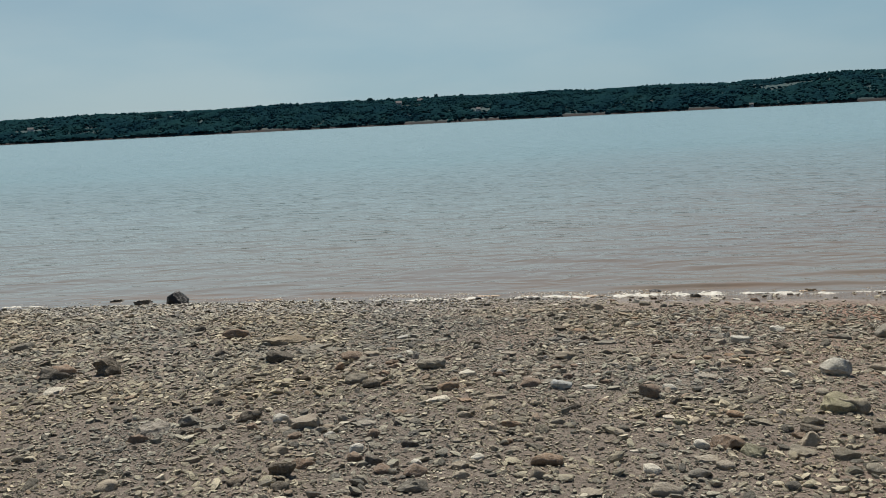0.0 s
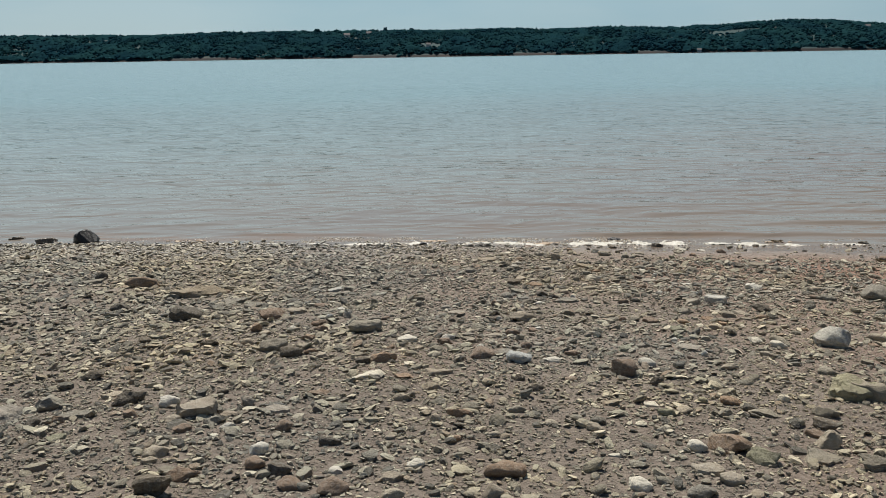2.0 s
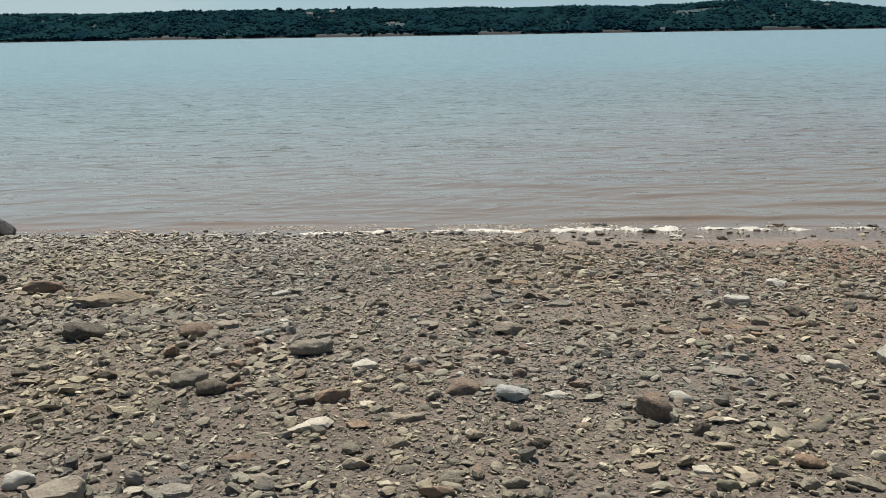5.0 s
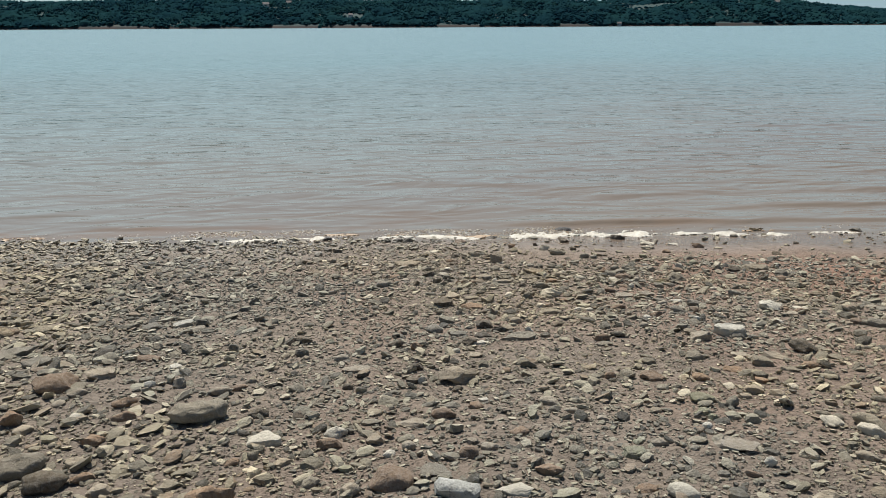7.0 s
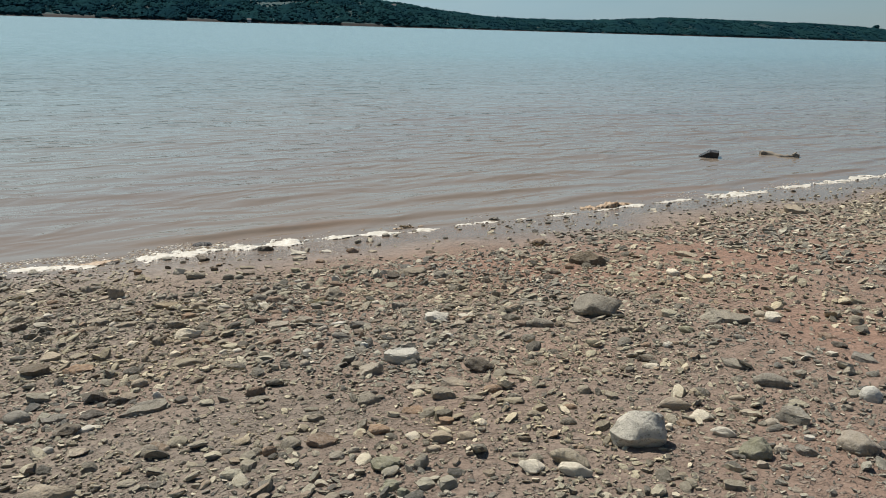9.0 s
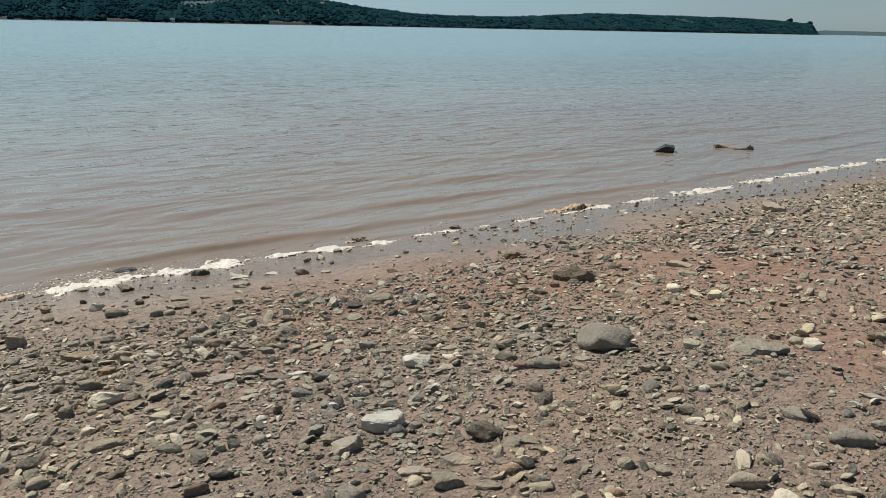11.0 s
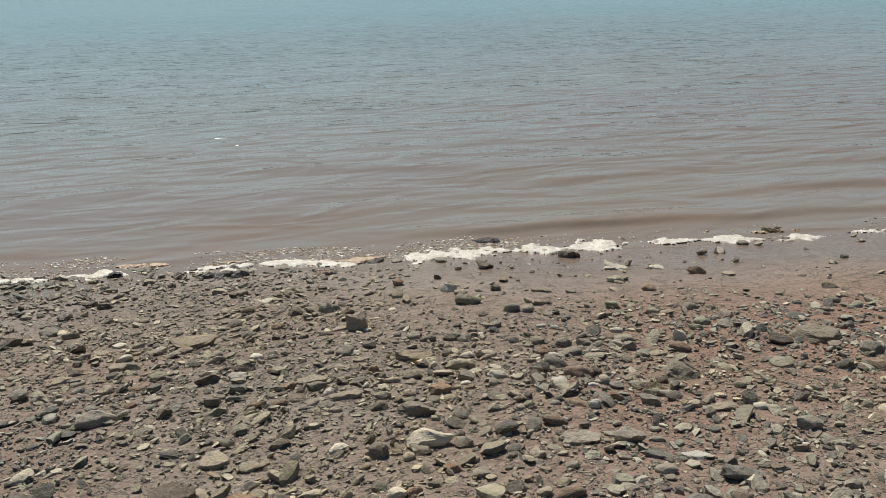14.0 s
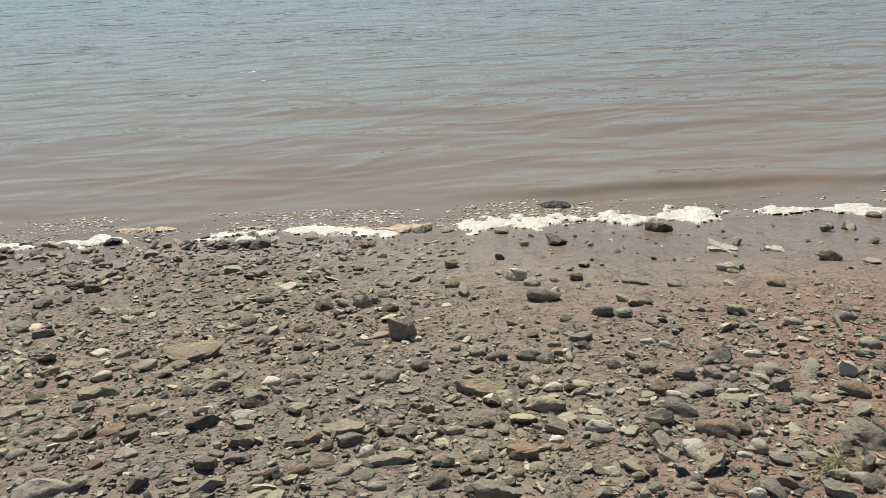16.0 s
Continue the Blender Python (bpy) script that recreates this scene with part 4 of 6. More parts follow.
rock(1.44, 8.47, 0.121, 0.087, 0.042, -7, "angular", "dark")
rock(4.98, 7.02, 0.121, 0.048, 0.017, -72, "slab", "tan")
rock(3.07, 9.48, 0.121, 0.058, 0.041, -29, "angular", "tan")
rock(-0.39, 7.47, 0.120, 0.058, 0.041, 16, "angular", "brown")
rock(-1.17, 7.13, 0.120, 0.059, 0.041, 14, "angular", "dark")
rock(2.15, 5.64, 0.120, 0.069, 0.038, -22, "round", "brown")
rock(3.52, 9.60, 0.120, 0.048, 0.017, -22, "slab", "tan")
rock(-0.79, 8.53, 0.119, 0.086, 0.044, 22, "round", "dark")
rock(-0.46, 7.22, 0.119, 0.060, 0.040, 19, "angular", "brown")
rock(0.25, 4.80, 0.119, 0.074, 0.028, -3, "slab", "tan")
rock(2.41, 6.27, 0.118, 0.047, 0.040, -20, "angular", "tan")
rock(1.67, 11.89, 0.118, 0.073, 0.022, 11, "slab", "pale")
rock(4.19, 10.16, 0.118, 0.085, 0.047, -29, "angular", "dark")
rock(0.46, 6.06, 0.118, 0.061, 0.040, 0, "angular", "tan")
rock(2.38, 5.03, 0.117, 0.084, 0.078, -27, "angular", "tan")
rock(1.45, 6.63, 0.117, 0.064, 0.040, -22, "angular", "brown")
rock(-0.08, 5.24, 0.116, 0.046, 0.040, -2, "angular", "dark")
rock(3.68, 10.99, 0.116, 0.046, 0.039, -35, "angular", "green")
rock(1.76, 4.70, 0.115, 0.083, 0.037, -10, "round", "tan")
rock(2.98, 6.12, 0.115, 0.083, 0.037, -42, "round", "grey")
rock(3.05, 10.24, 0.115, 0.067, 0.039, -30, "angular", "grey")
rock(1.41, 8.67, 0.114, 0.071, 0.020, -9, "slab", "grey")
rock(5.29, 9.04, 0.113, 0.058, 0.016, -54, "slab", "green")
rock(0.24, 7.39, 0.112, 0.063, 0.038, 1, "angular", "dark")
rock(2.84, 7.72, 0.112, 0.064, 0.016, -40, "slab", "brown")
rock(-0.21, 4.75, 0.111, 0.080, 0.040, 10, "round", "brown")
rock(1.60, 10.60, 0.111, 0.061, 0.038, 8, "angular", "dark")
rock(5.41, 7.13, 0.111, 0.069, 0.020, -66, "slab", "brown")
rock(-0.74, 4.48, 0.111, 0.079, 0.035, 20, "round", "dark")
rock(0.61, 7.12, 0.111, 0.058, 0.035, 8, "round", "pale")
rock(2.31, 8.41, 0.111, 0.044, 0.038, -11, "angular", "brown")
rock(2.84, 11.68, 0.111, 0.080, 0.057, -14, "angular", "pale")
rock(3.10, 9.00, 0.110, 0.044, 0.035, -27, "round", "grey")
rock(4.52, 9.95, 0.110, 0.079, 0.048, -40, "angular", "grey")
rock(3.68, 10.22, 0.110, 0.056, 0.035, -49, "round", "brown")
rock(0.03, 7.71, 0.110, 0.054, 0.035, 10, "round", "tan")
rock(-0.11, 5.79, 0.110, 0.068, 0.018, 5, "slab", "tan")
rock(5.44, 9.53, 0.109, 0.044, 0.037, -58, "angular", "dark")
rock(2.85, 9.69, 0.109, 0.052, 0.035, -17, "round", "brown")
rock(2.04, 11.53, 0.109, 0.079, 0.051, 0, "angular", "grey")
rock(-0.30, 6.78, 0.109, 0.068, 0.029, 24, "slab", "tan")
rock(3.88, 6.87, 0.109, 0.078, 0.037, -54, "angular", "pale")
rock(1.08, 5.94, 0.109, 0.048, 0.037, -12, "angular", "dark")
rock(1.34, 4.68, 0.108, 0.078, 0.038, -19, "round", "pale")
rock(1.52, 8.45, 0.108, 0.043, 0.015, -11, "slab", "pale")
rock(1.70, 8.73, 0.108, 0.043, 0.037, -7, "angular", "dark")
rock(2.10, 11.14, 0.108, 0.061, 0.015, 0, "slab", "tan")
rock(2.88, 6.92, 0.108, 0.078, 0.040, -45, "angular", "pale")
rock(0.25, 4.62, 0.108, 0.052, 0.035, 2, "round", "tan")
rock(3.80, 6.70, 0.108, 0.043, 0.037, -59, "angular", "pale")
rock(4.58, 8.77, 0.108, 0.066, 0.015, -44, "slab", "grey")
rock(2.47, 10.13, 0.107, 0.066, 0.037, -15, "slab", "brown")
rock(4.22, 7.45, 0.107, 0.066, 0.020, -43, "slab", "pale")
rock(0.41, 11.66, 0.107, 0.077, 0.040, 16, "round", "grey")
rock(0.92, 5.62, 0.107, 0.043, 0.034, -3, "round", "grey")
rock(0.98, 10.83, 0.106, 0.066, 0.036, 25, "slab", "tan")
rock(4.49, 8.32, 0.106, 0.051, 0.015, -50, "slab", "tan")
rock(1.45, 10.76, 0.106, 0.042, 0.036, 4, "angular", "grey")
rock(2.38, 5.15, 0.106, 0.068, 0.036, -27, "angular", "brown")
rock(2.89, 5.17, 0.106, 0.076, 0.058, -21, "angular", "dark")
rock(1.22, 11.92, 0.106, 0.058, 0.015, 13, "slab", "dark")
rock(3.14, 7.65, 0.106, 0.046, 0.015, -36, "slab", "grey")
rock(5.45, 7.51, 0.105, 0.076, 0.059, -67, "angular", "pale")
rock(3.55, 7.83, 0.105, 0.065, 0.018, -49, "slab", "grey")
rock(-0.72, 7.84, 0.105, 0.062, 0.034, 21, "round", "tan")
rock(2.92, 10.91, 0.105, 0.065, 0.028, -25, "slab", "grey")
rock(0.56, 11.55, 0.104, 0.042, 0.036, 17, "angular", "grey")
rock(1.85, 6.74, 0.104, 0.064, 0.033, -15, "slab", "green")
rock(1.85, 11.55, 0.104, 0.075, 0.046, 4, "angular", "dark")
rock(1.73, 5.48, 0.104, 0.041, 0.035, -20, "angular", "green")
rock(4.68, 6.51, 0.103, 0.074, 0.068, -69, "round", "pale")
rock(3.29, 7.68, 0.103, 0.063, 0.033, -30, "round", "brown")
rock(-0.91, 7.51, 0.103, 0.074, 0.068, 15, "angular", "brown")
rock(4.76, 11.54, 0.103, 0.064, 0.017, -34, "slab", "tan")
rock(3.84, 8.75, 0.102, 0.063, 0.019, -50, "slab", "tan")
rock(2.72, 9.18, 0.102, 0.055, 0.033, -23, "round", "brown")
rock(-0.40, 6.90, 0.102, 0.046, 0.035, 17, "angular", "brown")
rock(-0.42, 5.14, 0.102, 0.073, 0.046, 6, "round", "pale")
rock(1.67, 7.39, 0.102, 0.055, 0.033, -23, "round", "tan")
rock(4.07, 10.81, 0.101, 0.073, 0.039, -38, "angular", "grey")
rock(2.60, 7.63, 0.101, 0.073, 0.035, -34, "round", "brown")
rock(1.50, 10.11, 0.101, 0.040, 0.034, 12, "angular", "grey")
rock(3.89, 6.37, 0.100, 0.040, 0.034, -65, "angular", "grey")
rock(3.76, 9.38, 0.100, 0.072, 0.045, -23, "angular", "grey")
rock(0.98, 8.47, 0.099, 0.071, 0.043, -1, "angular", "dark")
rock(2.09, 10.71, 0.099, 0.071, 0.032, 0, "round", "grey")
rock(-0.87, 5.41, 0.099, 0.071, 0.036, 20, "angular", "brown")
rock(3.43, 10.50, 0.098, 0.060, 0.014, -33, "slab", "brown")
rock(0.42, 11.96, 0.098, 0.070, 0.036, 17, "angular", "grey")
rock(3.24, 9.30, 0.098, 0.051, 0.014, -33, "slab", "pale")
rock(2.76, 10.22, 0.098, 0.039, 0.031, -21, "round", "pale")
rock(-1.68, 7.23, 0.098, 0.070, 0.039, 23, "angular", "dark")
rock(5.85, 7.18, 0.097, 0.070, 0.053, -62, "round", "grey")
rock(1.06, 8.02, 0.097, 0.039, 0.033, -12, "angular", "dark")
rock(2.76, 7.37, 0.097, 0.070, 0.039, -28, "angular", "tan")
rock(0.22, 12.47, 0.097, 0.060, 0.021, 28, "slab", "dark")
rock(0.90, 11.24, 0.097, 0.060, 0.016, 18, "slab", "pale")
rock(-0.40, 4.97, 0.097, 0.069, 0.049, 2, "round", "brown")
rock(1.73, 5.04, 0.097, 0.069, 0.048, -20, "round", "pale")
rock(2.16, 11.43, 0.097, 0.039, 0.033, -8, "angular", "dark")
rock(2.38, 10.34, 0.096, 0.039, 0.033, -8, "angular", "grey")
rock(3.10, 11.12, 0.096, 0.069, 0.048, -16, "round", "grey")
rock(0.62, 12.12, 0.096, 0.069, 0.040, 13, "angular", "dark")
rock(-1.48, 5.34, 0.096, 0.060, 0.017, 36, "slab", "green")
rock(4.57, 7.96, 0.096, 0.038, 0.033, -43, "angular", "grey")
rock(2.99, 9.80, 0.096, 0.045, 0.013, -38, "slab", "brown")
rock(0.67, 12.35, 0.096, 0.044, 0.032, 24, "angular", "grey")
rock(1.13, 10.51, 0.095, 0.059, 0.017, 23, "slab", "brown")
rock(4.59, 8.64, 0.095, 0.038, 0.032, -57, "angular", "grey")
rock(3.28, 9.73, 0.095, 0.038, 0.032, -35, "angular", "grey")
rock(-1.02, 4.57, 0.095, 0.064, 0.030, 18, "round", "dark")
rock(1.32, 10.22, 0.095, 0.053, 0.013, 26, "slab", "grey")
rock(4.84, 7.71, 0.095, 0.068, 0.035, -55, "round", "green")
rock(2.13, 9.63, 0.094, 0.068, 0.048, 0, "angular", "grey")
rock(0.77, 7.24, 0.094, 0.059, 0.020, -10, "slab", "grey")
rock(0.68, 4.60, 0.094, 0.068, 0.062, 2, "round", "tan")
rock(1.78, 6.44, 0.094, 0.050, 0.013, -17, "slab", "brown")
rock(4.06, 11.30, 0.094, 0.068, 0.034, -40, "round", "brown")
rock(-0.34, 5.42, 0.094, 0.068, 0.050, 4, "round", "brown")
rock(0.73, 10.74, 0.094, 0.058, 0.018, 25, "slab", "tan")
rock(2.80, 6.57, 0.094, 0.051, 0.030, -47, "round", "tan")
rock(-1.58, 5.24, 0.094, 0.052, 0.013, 39, "slab", "dark")
rock(5.28, 9.45, 0.093, 0.067, 0.037, -45, "angular", "dark")
rock(0.41, 7.70, 0.093, 0.063, 0.032, 7, "angular", "grey")
rock(0.64, 8.22, 0.093, 0.055, 0.030, -7, "round", "tan")
rock(0.39, 6.89, 0.093, 0.058, 0.019, 5, "slab", "tan")
rock(5.47, 7.61, 0.093, 0.067, 0.033, -56, "round", "tan")
rock(-0.82, 7.41, 0.093, 0.066, 0.030, 21, "round", "tan")
rock(4.42, 9.79, 0.093, 0.067, 0.035, -36, "angular", "brown")
rock(1.45, 11.59, 0.093, 0.058, 0.017, 0, "slab", "grey")
rock(1.84, 5.52, 0.093, 0.067, 0.030, -23, "round", "tan")
rock(4.77, 9.62, 0.093, 0.042, 0.031, -43, "angular", "dark")
rock(3.18, 10.35, 0.092, 0.055, 0.031, -24, "angular", "grey")
rock(2.21, 7.72, 0.092, 0.066, 0.040, -22, "angular", "grey")
rock(1.93, 10.28, 0.092, 0.044, 0.031, 5, "angular", "grey")
rock(2.54, 10.82, 0.092, 0.037, 0.029, -8, "round", "grey")
rock(3.94, 8.79, 0.092, 0.037, 0.031, -37, "angular", "brown")
rock(-0.97, 5.57, 0.091, 0.066, 0.029, 19, "round", "tan")
rock(4.27, 7.53, 0.091, 0.041, 0.031, -56, "angular", "dark")
rock(1.44, 8.19, 0.091, 0.056, 0.019, -11, "slab", "tan")
rock(1.21, 10.35, 0.090, 0.056, 0.015, 26, "slab", "tan")
rock(1.69, 5.63, 0.089, 0.055, 0.016, -14, "slab", "pale")
rock(0.97, 10.98, 0.089, 0.043, 0.030, 14, "angular", "pale")
rock(1.67, 9.63, 0.089, 0.055, 0.019, -2, "slab", "grey")
rock(-0.90, 7.16, 0.089, 0.064, 0.048, 6, "round", "tan")
rock(-0.64, 5.44, 0.089, 0.036, 0.028, 15, "round", "pale")
rock(-0.60, 5.68, 0.089, 0.048, 0.012, 10, "slab", "dark")
rock(3.98, 10.53, 0.088, 0.064, 0.031, -32, "round", "green")
rock(2.86, 7.32, 0.088, 0.040, 0.028, -35, "round", "tan")
rock(0.11, 7.76, 0.088, 0.035, 0.028, 8, "round", "brown")
rock(2.55, 9.58, 0.088, 0.053, 0.030, -19, "angular", "dark")
rock(0.35, 4.95, 0.088, 0.055, 0.028, 2, "round", "pale")
rock(1.20, 10.62, 0.088, 0.061, 0.028, 19, "round", "green")
rock(-0.04, 6.76, 0.088, 0.054, 0.018, 16, "slab", "grey")
rock(5.29, 6.99, 0.088, 0.053, 0.030, -72, "angular", "dark")
rock(3.76, 6.87, 0.087, 0.054, 0.013, -51, "slab", "brown")
rock(2.35, 7.13, 0.087, 0.054, 0.025, -21, "slab", "green")
rock(0.32, 6.53, 0.087, 0.054, 0.019, 7, "slab", "pale")
rock(2.89, 8.89, 0.087, 0.062, 0.038, -21, "angular", "brown")
rock(2.01, 11.06, 0.086, 0.035, 0.012, -6, "slab", "dark")
rock(4.18, 8.50, 0.086, 0.062, 0.034, -42, "round", "brown")
rock(1.86, 8.91, 0.086, 0.062, 0.038, -13, "round", "tan")
rock(1.69, 8.03, 0.086, 0.062, 0.031, -16, "round", "grey")
rock(1.43, 7.03, 0.086, 0.062, 0.028, -16, "round", "brown")
rock(1.57, 10.51, 0.086, 0.053, 0.021, 19, "slab", "pale")
rock(1.67, 10.14, 0.085, 0.041, 0.029, 16, "angular", "brown")
rock(2.42, 7.92, 0.085, 0.058, 0.029, -27, "angular", "grey")
rock(2.89, 11.56, 0.085, 0.054, 0.027, -24, "round", "tan")
rock(-0.47, 7.04, 0.085, 0.057, 0.027, 23, "round", "tan")
rock(1.77, 9.77, 0.085, 0.052, 0.029, 7, "angular", "grey")
rock(1.16, 6.82, 0.085, 0.061, 0.045, -7, "round", "brown")
rock(1.84, 5.99, 0.084, 0.061, 0.055, -22, "angular", "dark")
rock(-1.69, 5.52, 0.084, 0.060, 0.032, 37, "round", "dark")
rock(3.18, 10.48, 0.084, 0.060, 0.047, -19, "angular", "grey")
rock(0.78, 7.03, 0.084, 0.057, 0.028, 4, "angular", "tan")
rock(2.16, 10.61, 0.084, 0.049, 0.012, -8, "slab", "grey")
rock(-0.30, 8.20, 0.084, 0.052, 0.023, 20, "slab", "pale")
rock(0.98, 10.51, 0.083, 0.055, 0.028, 19, "angular", "tan")
rock(3.28, 10.45, 0.083, 0.048, 0.028, -29, "angular", "grey")
rock(2.00, 6.82, 0.083, 0.034, 0.028, -23, "angular", "tan")
rock(2.47, 9.39, 0.082, 0.059, 0.028, -3, "angular", "grey")
rock(1.14, 11.03, 0.082, 0.059, 0.029, 16, "angular", "tan")
rock(1.29, 5.32, 0.082, 0.059, 0.035, -24, "angular", "tan")
rock(3.84, 10.82, 0.082, 0.051, 0.026, -28, "round", "tan")
rock(1.75, 11.31, 0.082, 0.055, 0.026, 0, "round", "brown")
rock(-1.22, 5.64, 0.081, 0.058, 0.040, 21, "angular", "brown")
rock(2.55, 12.00, 0.081, 0.058, 0.045, -4, "angular", "brown")
rock(3.16, 9.80, 0.081, 0.032, 0.028, -37, "angular", "brown")
rock(0.66, 6.59, 0.081, 0.058, 0.038, 3, "round", "tan")
rock(2.21, 10.12, 0.081, 0.038, 0.027, -9, "angular", "grey")
rock(2.18, 10.02, 0.080, 0.058, 0.028, -5, "angular", "dark")
rock(3.09, 9.23, 0.080, 0.046, 0.026, -29, "round", "tan")
rock(5.66, 9.59, 0.080, 0.057, 0.045, -49, "round", "brown")
rock(-0.61, 5.81, 0.079, 0.057, 0.058, 9, "angular", "tan")
rock(0.51, 6.70, 0.079, 0.057, 0.031, 7, "angular", "grey")
rock(3.34, 11.21, 0.079, 0.049, 0.020, -20, "slab", "dark")
rock(2.47, 10.88, 0.079, 0.057, 0.030, -6, "angular", "grey")
rock(1.30, 7.41, 0.078, 0.056, 0.025, -12, "round", "brown")
rock(2.38, 9.45, 0.078, 0.056, 0.030, -4, "angular", "brown")
rock(4.95, 7.41, 0.078, 0.031, 0.025, -66, "round", "grey")
rock(3.93, 8.61, 0.078, 0.038, 0.011, -49, "slab", "dark")
rock(3.90, 10.46, 0.078, 0.031, 0.026, -32, "angular", "green")
rock(-0.82, 6.06, 0.077, 0.056, 0.028, 22, "angular", "dark")
rock(0.75, 11.07, 0.077, 0.055, 0.026, 19, "angular", "grey")
rock(2.99, 10.02, 0.077, 0.048, 0.031, -30, "slab", "pale")
rock(3.05, 10.40, 0.077, 0.056, 0.047, -29, "angular", "brown")
rock(1.26, 6.88, 0.077, 0.047, 0.026, -15, "angular", "tan")
rock(1.10, 8.39, 0.077, 0.055, 0.048, -7, "angular", "brown")
rock(2.92, 9.15, 0.076, 0.047, 0.011, -23, "slab", "tan")
rock(2.07, 10.36, 0.076, 0.031, 0.026, -4, "angular", "dark")
rock(0.77, 10.84, 0.076, 0.040, 0.024, 22, "round", "dark")
rock(3.74, 9.24, 0.076, 0.043, 0.026, -35, "angular", "grey")
rock(3.18, 11.08, 0.076, 0.055, 0.032, -29, "round", "grey")
rock(2.49, 9.28, 0.076, 0.030, 0.026, -10, "angular", "grey")
rock(2.80, 10.52, 0.076, 0.052, 0.026, -21, "angular", "tan")
rock(2.69, 10.53, 0.075, 0.037, 0.024, -11, "round", "pale")
rock(0.75, 5.27, 0.075, 0.030, 0.024, -7, "round", "tan")
rock(1.99, 9.68, 0.075, 0.054, 0.028, -7, "angular", "pale")
rock(2.68, 7.48, 0.075, 0.054, 0.026, -40, "angular", "pale")
rock(3.26, 7.33, 0.075, 0.034, 0.024, -50, "round", "grey")
rock(4.08, 6.77, 0.075, 0.047, 0.019, -62, "slab", "tan")
rock(3.51, 10.57, 0.075, 0.030, 0.024, -26, "round", "pale")
rock(3.30, 9.89, 0.075, 0.047, 0.025, -39, "angular", "grey")
rock(3.21, 9.91, 0.075, 0.053, 0.025, -39, "angular", "grey")
rock(4.54, 8.83, 0.075, 0.048, 0.024, -45, "round", "tan")
rock(2.04, 5.45, 0.074, 0.054, 0.041, -23, "angular", "grey")
rock(3.75, 10.35, 0.074, 0.053, 0.055, -31, "angular", "pale")
rock(2.89, 7.52, 0.074, 0.052, 0.025, -41, "angular", "brown")
rock(-0.91, 5.02, 0.074, 0.030, 0.024, 13, "round", "tan")
rock(4.19, 6.90, 0.074, 0.029, 0.024, -54, "round", "tan")
rock(2.46, 9.62, 0.073, 0.053, 0.036, -8, "angular", "grey")
rock(3.28, 10.36, 0.073, 0.043, 0.010, -23, "slab", "grey")
rock(1.01, 6.11, 0.073, 0.052, 0.038, -6, "angular", "dark")
rock(1.08, 5.41, 0.073, 0.046, 0.023, -13, "round", "tan")
rock(3.58, 11.40, 0.073, 0.045, 0.018, -36, "slab", "grey")
rock(2.37, 11.56, 0.073, 0.034, 0.010, -8, "slab", "grey")
rock(1.65, 10.75, 0.072, 0.052, 0.027, 5, "round", "pale")
rock(0.82, 10.68, 0.072, 0.046, 0.023, 28, "round", "tan")
rock(4.06, 6.63, 0.072, 0.052, 0.037, -66, "angular", "tan")
rock(3.33, 9.80, 0.072, 0.029, 0.025, -33, "angular", "green")
rock(-0.02, 4.92, 0.072, 0.052, 0.029, -1, "round", "pale")
rock(1.77, 10.26, 0.072, 0.033, 0.010, 3, "slab", "dark")
rock(1.00, 11.19, 0.072, 0.029, 0.023, 20, "round", "tan")
rock(1.68, 9.20, 0.072, 0.029, 0.023, 0, "round", "dark")
rock(4.45, 9.60, 0.072, 0.052, 0.026, -37, "angular", "grey")
rock(-0.21, 7.86, 0.071, 0.051, 0.052, 19, "angular", "tan")
rock(0.59, 5.09, 0.071, 0.048, 0.023, 2, "round", "tan")
rock(4.09, 8.84, 0.071, 0.028, 0.024, -46, "angular", "grey")
rock(1.75, 7.25, 0.071, 0.032, 0.023, -14, "round", "tan")
rock(1.64, 5.28, 0.071, 0.051, 0.032, -25, "angular", "grey")
rock(1.44, 10.88, 0.071, 0.046, 0.023, 10, "round", "grey")
rock(-0.77, 7.72, 0.071, 0.051, 0.023, 20, "round", "tan")
rock(3.97, 8.87, 0.070, 0.051, 0.024, -40, "angular", "pale")
rock(3.66, 7.41, 0.070, 0.051, 0.032, -50, "round", "grey")
rock(1.13, 10.70, 0.070, 0.036, 0.010, 23, "slab", "brown")
rock(0.85, 10.57, 0.070, 0.035, 0.022, 22, "round", "grey")
rock(2.12, 8.76, 0.070, 0.028, 0.024, -12, "angular", "dark")
rock(3.05, 9.98, 0.069, 0.031, 0.024, -39, "angular", "brown")
rock(2.16, 9.33, 0.069, 0.050, 0.029, -10, "angular", "pale")
rock(3.13, 8.74, 0.069, 0.050, 0.035, -28, "angular", "pale")
rock(3.13, 11.58, 0.069, 0.050, 0.037, -15, "angular", "dark")
rock(1.33, 8.30, 0.069, 0.028, 0.022, -6, "round", "pale")
rock(1.77, 10.14, 0.069, 0.032, 0.022, 3, "round", "brown")
rock(3.07, 10.56, 0.069, 0.049, 0.029, -23, "round", "grey")
rock(0.65, 6.79, 0.068, 0.047, 0.023, -7, "angular", "green")
rock(3.46, 10.31, 0.068, 0.049, 0.040, -31, "angular", "grey")
rock(2.28, 10.30, 0.068, 0.032, 0.022, -1, "round", "tan")
rock(3.00, 7.40, 0.068, 0.049, 0.026, -47, "angular", "pale")
rock(1.02, 7.82, 0.068, 0.049, 0.027, -13, "angular", "dark")
rock(1.29, 10.17, 0.068, 0.049, 0.041, 10, "angular", "dark")
rock(3.41, 10.66, 0.067, 0.040, 0.022, -37, "round", "brown")
rock(2.67, 7.30, 0.067, 0.036, 0.023, -27, "angular", "tan")
